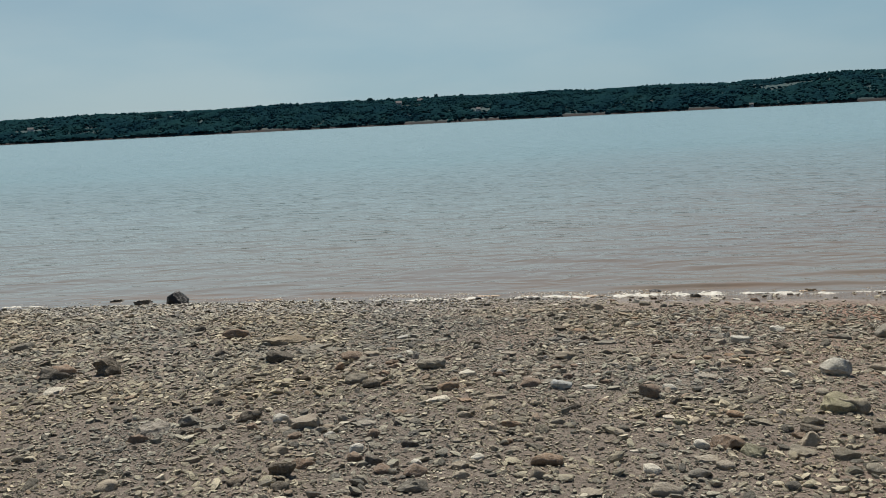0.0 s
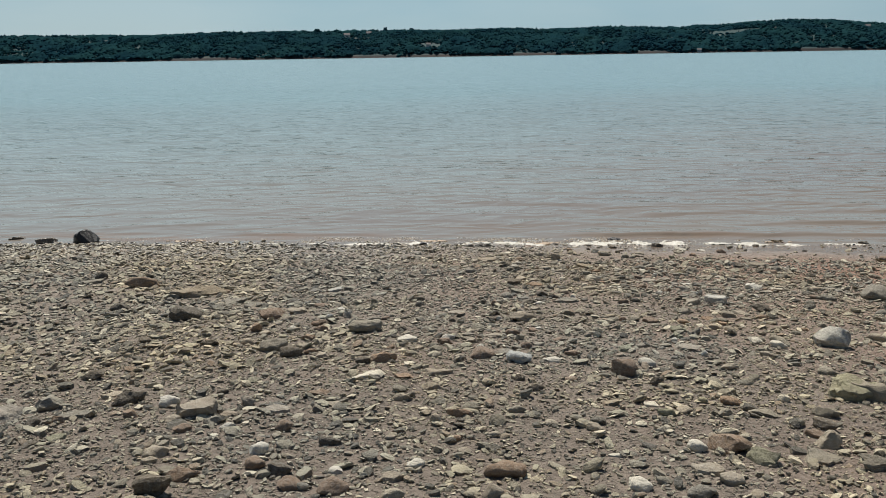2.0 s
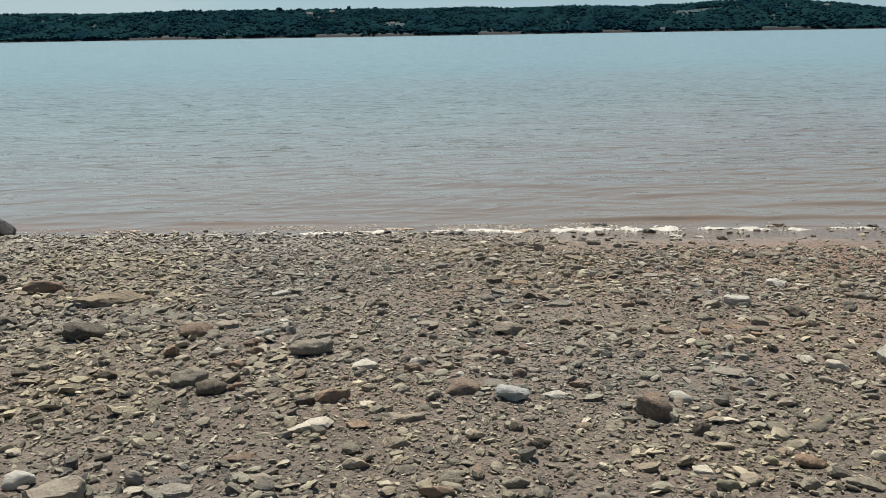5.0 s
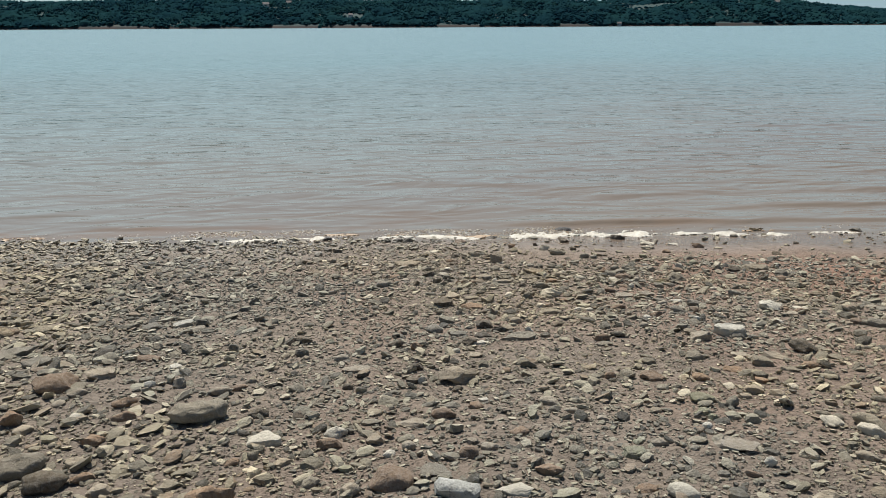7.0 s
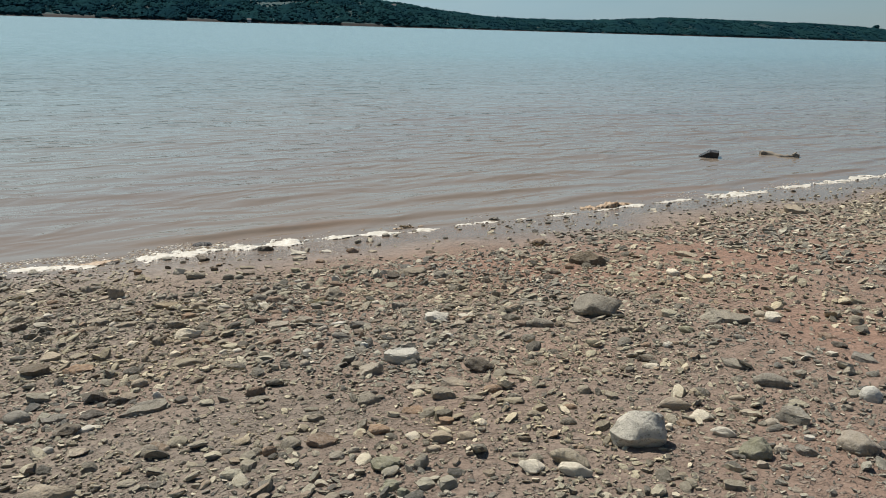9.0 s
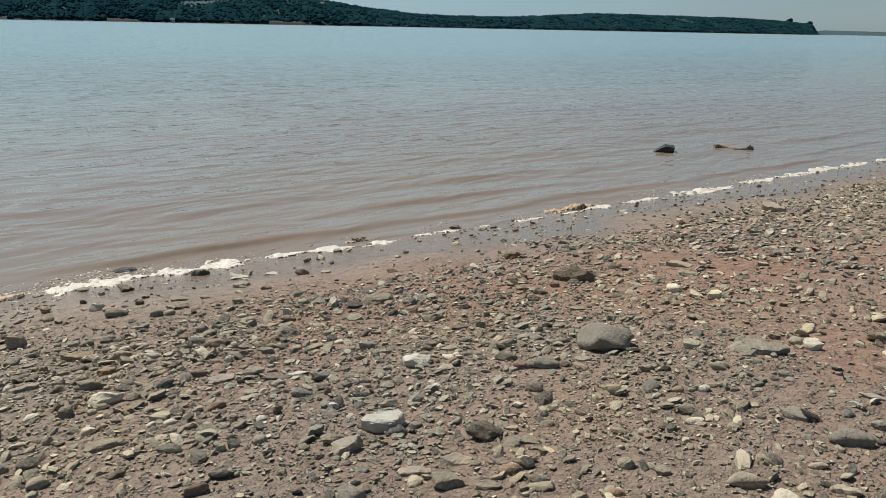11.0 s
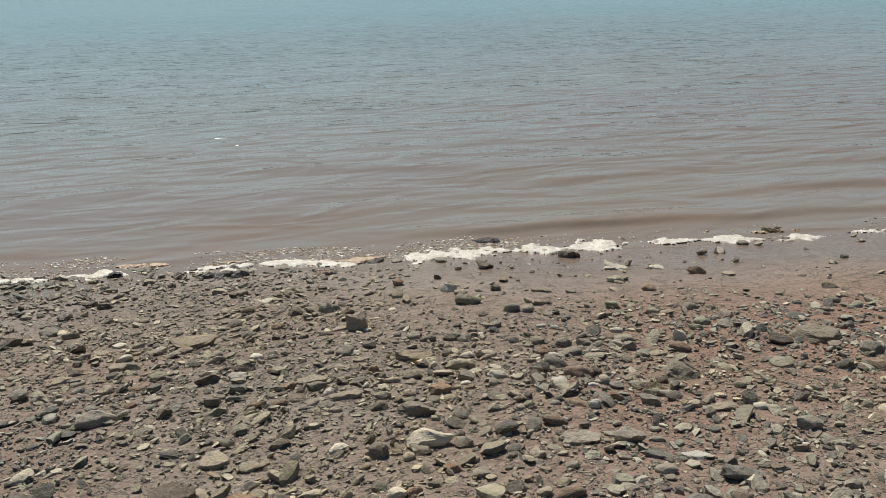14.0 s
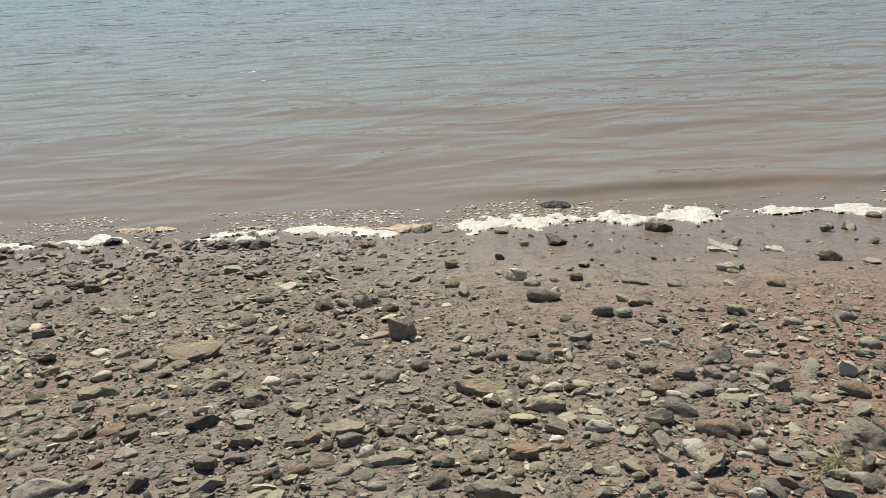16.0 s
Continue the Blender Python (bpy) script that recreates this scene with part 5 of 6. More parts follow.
rock(2.01, 6.53, 0.067, 0.047, 0.023, -26, "angular", "grey")
rock(-0.62, 7.50, 0.067, 0.048, 0.028, 21, "angular", "pale")
rock(3.46, 7.30, 0.067, 0.029, 0.021, -48, "round", "brown")
rock(2.47, 5.66, 0.067, 0.048, 0.041, -21, "round", "pale")
rock(2.24, 6.48, 0.067, 0.029, 0.021, -31, "round", "brown")
rock(4.11, 9.11, 0.067, 0.048, 0.030, -33, "angular", "dark")
rock(1.81, 10.32, 0.066, 0.048, 0.029, 1, "round", "brown")
rock(2.32, 7.50, 0.066, 0.047, 0.021, -17, "round", "grey")
rock(2.80, 9.36, 0.066, 0.042, 0.023, -20, "angular", "grey")
rock(3.17, 9.45, 0.066, 0.028, 0.021, -20, "round", "grey")
rock(2.92, 10.14, 0.066, 0.047, 0.038, -35, "angular", "dark")
rock(3.68, 9.56, 0.066, 0.036, 0.021, -31, "round", "pale")
rock(-0.37, 7.90, 0.066, 0.047, 0.028, 18, "angular", "pale")
rock(3.48, 10.21, 0.066, 0.047, 0.025, -34, "round", "grey")
rock(0.86, 10.42, 0.066, 0.041, 0.021, 30, "round", "tan")
rock(2.93, 7.05, 0.065, 0.037, 0.021, -43, "round", "grey")
rock(1.31, 4.99, 0.065, 0.028, 0.009, -24, "slab", "pale")
rock(3.38, 9.78, 0.065, 0.047, 0.023, -39, "round", "tan")
rock(3.59, 10.15, 0.065, 0.026, 0.009, -33, "slab", "tan")
rock(3.61, 9.22, 0.065, 0.026, 0.022, -35, "angular", "brown")
rock(4.48, 7.71, 0.065, 0.047, 0.025, -43, "round", "brown")
rock(3.04, 7.15, 0.064, 0.026, 0.022, -50, "angular", "dark")
rock(3.08, 10.35, 0.064, 0.032, 0.021, -27, "round", "pale")
rock(3.27, 10.97, 0.064, 0.040, 0.015, -30, "slab", "grey")
rock(2.48, 9.15, 0.064, 0.036, 0.020, -9, "round", "pale")
rock(2.55, 7.21, 0.064, 0.046, 0.056, -28, "angular", "grey")
rock(0.92, 6.95, 0.063, 0.045, 0.033, -8, "round", "tan")
rock(2.11, 7.71, 0.063, 0.045, 0.039, -13, "round", "brown")
rock(2.04, 12.10, 0.063, 0.045, 0.023, -3, "angular", "dark")
rock(-1.58, 5.57, 0.063, 0.045, 0.039, 24, "angular", "brown")
rock(3.18, 9.97, 0.063, 0.045, 0.032, -43, "round", "tan")
rock(2.78, 10.48, 0.062, 0.026, 0.020, -11, "round", "grey")
rock(3.42, 9.91, 0.062, 0.028, 0.021, -45, "angular", "dark")
rock(0.46, 5.46, 0.062, 0.045, 0.056, 2, "angular", "tan")
rock(3.54, 10.20, 0.062, 0.038, 0.016, -44, "slab", "tan")
rock(1.91, 10.12, 0.062, 0.041, 0.020, 5, "round", "tan")
rock(2.46, 9.50, 0.062, 0.037, 0.020, -16, "round", "tan")
rock(2.80, 10.88, 0.061, 0.025, 0.020, -11, "round", "grey")
rock(3.85, 10.74, 0.061, 0.038, 0.010, -29, "slab", "tan")
rock(2.69, 8.63, 0.061, 0.044, 0.036, -28, "round", "tan")
rock(2.01, 5.68, 0.061, 0.044, 0.029, -33, "angular", "green")
rock(3.44, 9.66, 0.060, 0.043, 0.024, -21, "angular", "tan")
rock(3.34, 9.99, 0.060, 0.024, 0.019, -36, "round", "tan")
rock(3.61, 8.97, 0.060, 0.043, 0.021, -42, "angular", "grey")
rock(2.00, 10.03, 0.060, 0.034, 0.019, -5, "round", "tan")
rock(1.73, 10.74, 0.060, 0.030, 0.019, 12, "round", "grey")
rock(1.25, 7.67, 0.060, 0.043, 0.028, -1, "round", "dark")
rock(0.67, 7.73, 0.059, 0.043, 0.028, 7, "round", "dark")
rock(0.22, 5.29, 0.059, 0.025, 0.019, 1, "round", "tan")
rock(2.43, 11.41, 0.059, 0.035, 0.008, -14, "slab", "pale")
rock(4.07, 7.51, 0.059, 0.042, 0.029, -49, "angular", "dark")
rock(1.86, 7.14, 0.059, 0.038, 0.019, -12, "round", "tan")
rock(2.77, 10.00, 0.059, 0.036, 0.019, -17, "slab", "tan")
rock(2.06, 7.74, 0.059, 0.042, 0.025, -23, "round", "grey")
rock(2.40, 7.50, 0.058, 0.034, 0.019, -31, "round", "grey")
rock(0.18, 6.92, 0.058, 0.036, 0.020, 0, "angular", "brown")
rock(4.86, 9.30, 0.058, 0.042, 0.022, -49, "angular", "dark")
rock(4.56, 7.62, 0.058, 0.042, 0.034, -60, "round", "pale")
rock(3.57, 10.84, 0.058, 0.041, 0.024, -31, "angular", "brown")
rock(2.84, 12.06, 0.058, 0.041, 0.033, -13, "angular", "dark")
rock(1.35, 7.49, 0.057, 0.036, 0.016, -2, "slab", "pale")
rock(1.89, 11.05, 0.057, 0.023, 0.018, 9, "round", "dark")
rock(0.83, 6.89, 0.057, 0.041, 0.023, -7, "round", "pale")
rock(1.82, 11.04, 0.057, 0.027, 0.019, 11, "angular", "dark")
rock(2.22, 9.33, 0.057, 0.031, 0.019, -4, "angular", "brown")
rock(1.50, 11.37, 0.057, 0.041, 0.022, 5, "angular", "grey")
rock(2.01, 10.74, 0.056, 0.041, 0.019, 0, "round", "grey")
rock(3.17, 10.80, 0.056, 0.029, 0.018, -18, "round", "pale")
rock(2.40, 9.18, 0.056, 0.023, 0.018, 0, "round", "pale")
rock(2.91, 9.85, 0.055, 0.033, 0.019, -39, "angular", "grey")
rock(2.31, 10.61, 0.055, 0.038, 0.019, -5, "angular", "dark")
rock(1.89, 8.65, 0.055, 0.039, 0.050, -13, "angular", "pale")
rock(2.78, 10.78, 0.055, 0.039, 0.033, -23, "angular", "brown")
rock(3.19, 10.08, 0.055, 0.039, 0.034, -40, "angular", "dark")
rock(4.35, 8.33, 0.054, 0.039, 0.029, -61, "angular", "dark")
rock(3.66, 8.59, 0.054, 0.039, 0.018, -40, "round", "pale")
rock(3.44, 10.40, 0.054, 0.032, 0.017, -32, "round", "grey")
rock(2.98, 9.91, 0.054, 0.039, 0.021, -40, "angular", "grey")
rock(0.56, 5.24, 0.053, 0.038, 0.024, -10, "round", "brown")
rock(2.64, 9.21, 0.053, 0.038, 0.026, -15, "angular", "tan")
rock(1.13, 10.30, 0.053, 0.033, 0.015, 14, "slab", "brown")
rock(2.37, 7.05, 0.053, 0.038, 0.031, -30, "angular", "green")
rock(4.04, 8.62, 0.053, 0.035, 0.018, -47, "angular", "brown")
rock(2.33, 10.12, 0.053, 0.038, 0.019, -16, "round", "dark")
rock(3.83, 6.45, 0.053, 0.038, 0.032, -62, "round", "tan")
rock(2.81, 8.86, 0.053, 0.038, 0.017, -27, "round", "pale")
rock(3.96, 7.54, 0.053, 0.038, 0.023, -50, "round", "tan")
rock(2.36, 10.27, 0.052, 0.038, 0.018, -13, "round", "grey")
rock(0.26, 6.96, 0.052, 0.037, 0.036, 0, "angular", "grey")
rock(2.21, 10.46, 0.052, 0.037, 0.031, -15, "round", "brown")
rock(1.73, 10.54, 0.052, 0.029, 0.017, 10, "round", "brown")
rock(2.15, 10.70, 0.052, 0.037, 0.020, -9, "angular", "pale")
rock(2.65, 10.01, 0.052, 0.037, 0.018, -12, "angular", "tan")
rock(2.50, 10.91, 0.052, 0.037, 0.019, -15, "round", "grey")
rock(1.66, 7.05, 0.052, 0.037, 0.018, -13, "angular", "green")
rock(0.85, 7.16, 0.052, 0.025, 0.018, -5, "angular", "dark")
rock(1.99, 9.35, 0.051, 0.037, 0.041, 8, "angular", "tan")
rock(3.23, 10.75, 0.051, 0.021, 0.016, -25, "round", "pale")
rock(2.36, 6.56, 0.050, 0.036, 0.040, -42, "round", "pale")
rock(2.72, 8.99, 0.050, 0.025, 0.016, -24, "round", "tan")
rock(1.91, 9.31, 0.050, 0.036, 0.020, 7, "round", "tan")
rock(1.98, 10.21, 0.050, 0.036, 0.026, 6, "round", "pale")
rock(1.07, 7.81, 0.049, 0.035, 0.040, -10, "round", "pale")
rock(1.92, 6.86, 0.049, 0.035, 0.017, -15, "angular", "green")
rock(3.69, 8.81, 0.049, 0.035, 0.018, -30, "angular", "green")
rock(2.80, 9.87, 0.049, 0.035, 0.022, -23, "round", "green")
rock(2.13, 6.51, 0.049, 0.035, 0.018, -36, "round", "grey")
rock(1.21, 10.25, 0.049, 0.030, 0.016, 29, "round", "grey")
rock(2.24, 11.06, 0.048, 0.035, 0.022, -2, "angular", "pale")
rock(2.11, 9.72, 0.048, 0.035, 0.033, -4, "angular", "dark")
rock(2.71, 9.46, 0.048, 0.035, 0.027, -12, "angular", "tan")
rock(1.74, 11.10, 0.048, 0.035, 0.027, -4, "angular", "dark")
rock(2.12, 6.74, 0.048, 0.035, 0.016, -21, "angular", "grey")
rock(2.60, 10.19, 0.048, 0.034, 0.019, -18, "angular", "pale")
rock(1.60, 11.09, 0.048, 0.034, 0.027, 11, "angular", "dark")
rock(1.29, 10.58, 0.048, 0.024, 0.015, 10, "round", "tan")
rock(3.05, 9.76, 0.047, 0.034, 0.029, -31, "round", "pale")
rock(4.03, 8.87, 0.047, 0.034, 0.022, -38, "round", "pale")
rock(2.24, 9.57, 0.047, 0.034, 0.021, -2, "round", "tan")
rock(4.21, 8.46, 0.047, 0.034, 0.033, -44, "angular", "grey")
rock(2.39, 10.93, 0.047, 0.034, 0.021, -11, "round", "grey")
rock(3.88, 8.87, 0.047, 0.034, 0.021, -33, "angular", "brown")
rock(3.66, 6.42, 0.047, 0.034, 0.027, -67, "angular", "tan")
rock(3.20, 7.47, 0.046, 0.033, 0.031, -33, "angular", "pale")
rock(2.28, 6.94, 0.046, 0.033, 0.031, -34, "round", "pale")
rock(3.90, 8.49, 0.046, 0.028, 0.015, -45, "round", "tan")
rock(4.03, 6.44, 0.046, 0.028, 0.018, -71, "slab", "pale")
rock(1.88, 11.22, 0.045, 0.032, 0.019, 1, "angular", "dark")
rock(3.12, 9.95, 0.045, 0.018, 0.014, -38, "round", "pale")
rock(2.61, 10.13, 0.043, 0.027, 0.014, -23, "slab", "brown")
rock(2.83, 10.81, 0.042, 0.030, 0.017, -11, "round", "pale")
rock(2.27, 10.06, 0.041, 0.030, 0.019, -8, "angular", "dark")
rock(2.20, 10.27, 0.041, 0.030, 0.023, -4, "angular", "tan")
rock(2.82, 9.95, 0.041, 0.029, 0.023, -18, "angular", "dark")
rock(1.65, 10.11, 0.040, 0.029, 0.019, 0, "round", "grey")
rock(0.99, 10.37, 0.040, 0.029, 0.014, 28, "round", "dark")
rock(3.21, 8.92, 0.039, 0.028, 0.042, -23, "round", "brown")
rock(1.93, 10.75, 0.039, 0.028, 0.015, 0, "round", "tan")
rock(2.20, 9.67, 0.039, 0.028, 0.031, -9, "angular", "dark")
rock(3.66, 6.88, 0.034, 0.024, 0.027, -63, "angular", "pale")
rock(2.15, 10.26, 0.033, 0.024, 0.017, 2, "round", "pale")
rock(2.50, 10.44, 0.032, 0.023, 0.035, -5, "round", "pale")
rock(1.94, 10.08, 0.031, 0.022, 0.020, 6, "round", "grey")


def loose_stones():
    """The smaller cobbles, joined, each with its own kind of rock."""
    verts, faces, tones, base = [], [], [], 0
    kinds = sorted(STONE_MAT)
    for v, f, tone in LOOSE:
        verts.append(v)
        faces.append(f + base)
        tones += [kinds.index(tone)] * len(f)
        base += len(v)
    ob = link_mesh("cobbles", np.concatenate(verts), np.concatenate(faces), STONE_MAT[kinds[0]])
    for tone in kinds[1:]:
        ob.data.materials.append(STONE_MAT[tone])
    ob.data.polygons.foreach_set("material_index", np.array(tones, np.int32))
    ob.data.set_sharp_from_angle(angle=radians(36))
    return tagged(ob, "small grey, tan and brown cobbles scattered on silt", "cobbles", kind="stuff")


loose_stones()


def boulder_in_water(x, y):
    """A dark wedge that slants up out of the shallows."""
    bm = bmesh.new()
    bmesh.ops.create_cube(bm, size=1)
    bmesh.ops.subdivide_edges(bm, edges=bm.edges[:], cuts=7, use_grid_fill=True)
    for q in bm.verts:
        u = q.co.x + 0.5
        top = 0.16 + 0.84 * min(u / 0.6, 1) - 0.06 * max(u - 0.6, 0)
        q.co.z = (q.co.z + 0.5) * top * 0.20 - 0.075
        q.co.x *= 0.42 + 0.05 * math.sin(q.co.z * 17)
        q.co.y *= 0.34 * (0.7 + 0.3 * u)
        q.co += 0.012 * noise.noise_vector(q.co * 9)
    bmesh.ops.bevel(bm, geom=[e for e in bm.edges if e.is_manifold and e.calc_face_angle() > 0.9], offset=0.006, segments=1, affect="EDGES")
    me = bpy.data.meshes.new("boulder")
    bm.to_mesh(me)
    bm.free()
    me.materials.append(M_BLACK)
    ob = new("boulder", me)
    ob.matrix_basis = pose(x, y, WATER, 0, 0, -53)
    return tagged(ob, "dark wet wedge-shaped boulder standing in shallow water", "rock")


def driftwood_log(x, y, long, turn):
    """A waterlogged trunk with a broken end and stubs of boughs."""
    log = new("driftwood_log")
    log.matrix_basis = pose(x, y, WATER + 0.015, 0, 0, turn)

    def tube(points, radii, seg=14):
        bm = bmesh.new()
        rings = []
        for i, (c, r) in enumerate(zip(points, radii)):
            c = Vector(c)
            ax = Vector(points[min(i + 1, len(points) - 1)]) - Vector(points[max(i - 1, 0)])
            qt = ax.to_track_quat("Z", "Y")
            ring = []
            for s in range(seg):
                a = 2 * math.pi * s / seg
                rr = r * (1 + 0.16 * noise.noise(Vector((c.x * 5 + math.cos(a), math.sin(a), c.y * 3))))
                ring.append(bm.verts.new(c + qt @ Vector((rr * math.cos(a), rr * math.sin(a), 0))))
            rings.append(ring)
        for r0, r1 in zip(rings, rings[1:]):
            for s in range(seg):
                bm.faces.new((r0[s], r0[(s + 1) % seg], r1[(s + 1) % seg], r1[s])).smooth = True
        bm.faces.new(rings[0][::-1])
        bm.faces.new(rings[-1])
        return bm

    n = 18
    pts = [(long * (i / (n - 1) - 0.5), 0.05 * math.sin(i * 0.5), 0.03 * math.sin(i * 0.35 + 1)) for i in range(n)]
    rad = [0.064 - 0.035 * abs(i / (n - 1) - 0.6) + 0.007 * math.sin(i * 1.7) for i in range(n)]
    part("trunk", tube(pts, rad), M_WOOD, log)
    h = long / 2
    part("branch_stub", tube([(h - 0.12, 0, 0.03), (h - 0.09, 0.02, 0.07), (h - 0.06, 0.03, 0.095)], [0.03, 0.024, 0.014], 8), M_WOOD, log)
    part("branch_stub", tube([(-h * 0.86, 0, 0.02), (-h * 0.9, 0.02, 0.05), (-h * 0.93, 0.03, 0.07)], [0.035, 0.028, 0.016], 8), M_WOOD, log)
    return tagged(log, "weathered grey-brown driftwood log afloat in the shallows", "driftwood")


boulder_in_water(14.25, 14.55)
driftwood_log(15.8, 13.9, 0.76, -55)


# ---- foam on the waterline ----
def froth(name, label, material, a, b, offset, width, gap, height, seed, step=0.013):
    """A broken, lumpy ribbon of froth along the waterline."""
    u = np.arange(a, b, step)
    v = np.arange(-0.42, 0.42, step)
    U, V = np.meshgrid(u, v, indexing="ij")
    mid = offset + 0.07 * value_noise(U, U * 0, 0.8, seed) + 0.035 * value_noise(U, U * 0, 0.23, seed + 1)
    wide = width(U) * np.clip(0.9 + 0.5 * value_noise(U, U * 0 + 9, 0.5, seed + 2) + 0.4 * value_noise(U, U * 0 + 9, 0.2, seed + 3) - gap(U), 0.1, 1.7)
    f = 1 - ((V - mid) / wide) ** 2 + 1.0 * value_noise(U * 0.6, V, 0.13, seed + 4) + 1.2 * value_noise(U * 0.7, V, 0.055, seed + 5) + 0.9 * value_noise(U, V, 0.03, seed + 8) - 0.3
    X, Y = U, shore_y(U) + V
    base = np.maximum(ground_z(X, Y), WATER + 0.004)
    lump = np.clip(f, 0, 1) ** 0.5 * (0.6 + 0.5 * value_noise(X, Y, 0.10, seed + 6) + 0.25 * value_noise(X, Y, 0.04, seed + 7))
    Z = base + np.clip(f * 0.04, -0.012, 0.004) + height(U) * np.clip(lump, 0, 2)
    faces = grid_faces(len(u), len(v))
    on = (f > -0.3).ravel()
    faces = faces[on[faces].sum(1) >= 3]
    used, flat = np.unique(faces, return_inverse=True)
    pts = np.stack([X, Y, Z], -1).reshape(-1, 3)[used]
    ob = link_mesh(name, pts, flat.reshape(-1, 4), material)
    return tagged(ob, label, "foam", kind="stuff")


def bumpy(u, spots, wide, base, peak):
    out = np.full(np.shape(u), base)
    for s in spots:
        out = np.maximum(out, peak * np.exp(-((u - s) / wide) ** 2))
    return out


def pieces(u, spans):
    """1 inside the spans, falling off softly at their ends."""
    out = np.zeros(np.shape(u))
    for a, b, w in spans:
        out = np.maximum(out, w * np.clip(np.minimum(u - a, b - u) / 0.22, 0, 1))
    return out


NEAR_FOAM = ((-0.75, 0.03, 1.0), (0.07, 0.62, 0.9), (1.0, 1.56, 1.2), (1.57, 2.36, 1.0), (2.6, 3.6, 0.9), (3.58, 4.02, 1.35), (4.0, 4.58, 1.0), (4.7, 5.18, 0.7), (5.15, 5.72, 0.95), (5.68, 6.2, 0.7))
FAR_FOAM = ((6.35, 7.1, 0.7), (7.2, 7.65, 0.55), (7.75, 8.35, 0.6), (8.55, 9.6, 0.9), (9.75, 10.6, 0.6), (10.8, 12.3, 0.85), (12.5, 13.4, 0.75), (13.5, 16.5, 0.95), (16.8, 20, 0.9), (20.3, 26, 0.9))
LEFT_FOAM = ((-1.35, -0.95, 0.7), (-2.2, -1.6, 0.55), (-2.9, -2.45, 0.6), (-3.5, -3.2, 0.5), (-4.4, -3.9, 0.5), (-6.3, -5.4, 0.5), (-8.4, -7.2, 0.5))
froth("sea_foam", "cream white foam washed up along the waterline", M_FOAM, -9, 26, -0.07,
      lambda u: 0.108 * pieces(u, NEAR_FOAM + FAR_FOAM + LEFT_FOAM) + 0.001,
      lambda u: 0.0 * u,
      lambda u: bumpy(u, (1.42, 3.8, 4.4, 9.1, 11.6, 13.4), 0.14, 0.005, 0.028), 70)
froth("brown_froth", "tan brown froth and scum floating beside the foam", M_SCUM, -5, 20, 0.10,
      lambda u: 0.05 * pieces(u, ((-3.6, -2.8, 1), (0.3, 0.9, 1), (1.2, 1.7, 0.8), (1.9, 2.6, 0.8), (5.6, 6.1, 0.7), (8.5, 9.5, 2.6))) + 0.001, lambda u: 0.0 * u,
      lambda u: bumpy(u, (9.0,), 0.3, 0.010, 0.06), 80)


def flecks(name, label, count, spans, reach, size, seed):
    """Bubbles and crumbs of froth afloat in the wash."""
    rng = np.random.default_rng(seed)
    x = rng.uniform(spans[0], spans[1], count)
    out = reach[0] + (reach[1] - reach[0]) * rng.random(count) ** 1.3
    y = shore_y(x) + out
    thick = 0.45 + 0.7 * value_noise(x * 0.5, y, 0.16, seed) + 0.5 * value_noise(x, y, 0.7, seed + 1)
    ok = rng.random(count) < thick
    x, y = x[ok], y[ok]
    n = len(x)
    v0, f0 = ICO[1]
    w = size[0] * (size[1] / size[0]) ** (rng.random(n) ** 2.5)
    v = np.repeat(v0[None], n, 0) * (1 + rng.uniform(-0.3, 0.3, (n, len(v0), 1)))
    v = v * np.stack([w * rng.uniform(0.8, 1.8, n), w * rng.uniform(0.6, 1.1, n), w * rng.uniform(0.35, 0.6, n)], 1)[:, None, :]
    base = np.maximum(ground_z(x, y), WATER + wave_z(x, y))
    v += np.stack([x, y, base], 1)[:, None, :]
    faces = (f0[None] + (np.arange(n) * len(v0))[:, None, None]).reshape(-1, 3)
    return tagged(link_mesh(name, v.reshape(-1, 3), faces, M_FLECK), label, "foam", kind="stuff")


flecks("foam_flecks", "cream and brown froth crumbs floating in the wash", 11000, (-1.6, 3.7), (0.0, 0.40), (0.003, 0.015), 91)
flecks("foam_flecks", "scattered froth crumbs along the water's edge", 6000, (-8.0, 14.0), (-0.1, 0.3), (0.004, 0.015), 94)


# ---- tufts of weed left at the waterline ----
def seaweed(x, y, size, seed):
    rng = np.random.default_rng(seed)
    bm = bmesh.new()
    for _ in range(60):
        a, lift = rng.uniform(0, 2 * math.pi), rng.uniform(0.05, 0.3)
        c = Vector((rng.normal(0, size * 0.4), rng.normal(0, size * 0.3), 0))
        w, bend = rng.uniform(0.004, 0.009), rng.uniform(-2.5, 2.5)
        rows = []
        for s in range(6):
            f = s / 5
            aa = a + bend * f
            p = c + Vector((math.cos(aa), math.sin(aa), 0)) * size * 0.5 * f + Vector((0, 0, size * lift * (f - f * f) * 1.4 + 0.006))
            side = Vector((-math.sin(aa), math.cos(aa), 0.3)) * w * (1.1 - f * 0.7)
            rows.append((bm.verts.new(p - side), bm.verts.new(p + side), bm.verts.new(p + Vector((0, 0, w * 0.8)))))
        for q, r in zip(rows, rows[1:]):
            for m in range(3):
                bm.faces.new((q[m], q[(m + 1) % 3], r[(m + 1) % 3], r[m]))
        bm.faces.new(rows[0])
        bm.faces.new(rows[-1][::-1])
    bmesh.ops.recalc_face_normals(bm, faces=bm.faces[:])
    me = bpy.data.meshes.new("seaweed")
    bm.to_mesh(me)
    bm.free()
    me.materials.append(M_WEED)
    ob = new("seaweed", me)
    ob.matrix_basis = pose(x, y, surface_z(x, y) + 0.03 * (y > shore_y(x)), 0, 0, 0)
    return tagged(ob, "small tangle of brown rockweed at the waterline", "seaweed", "tufts of seaweed")


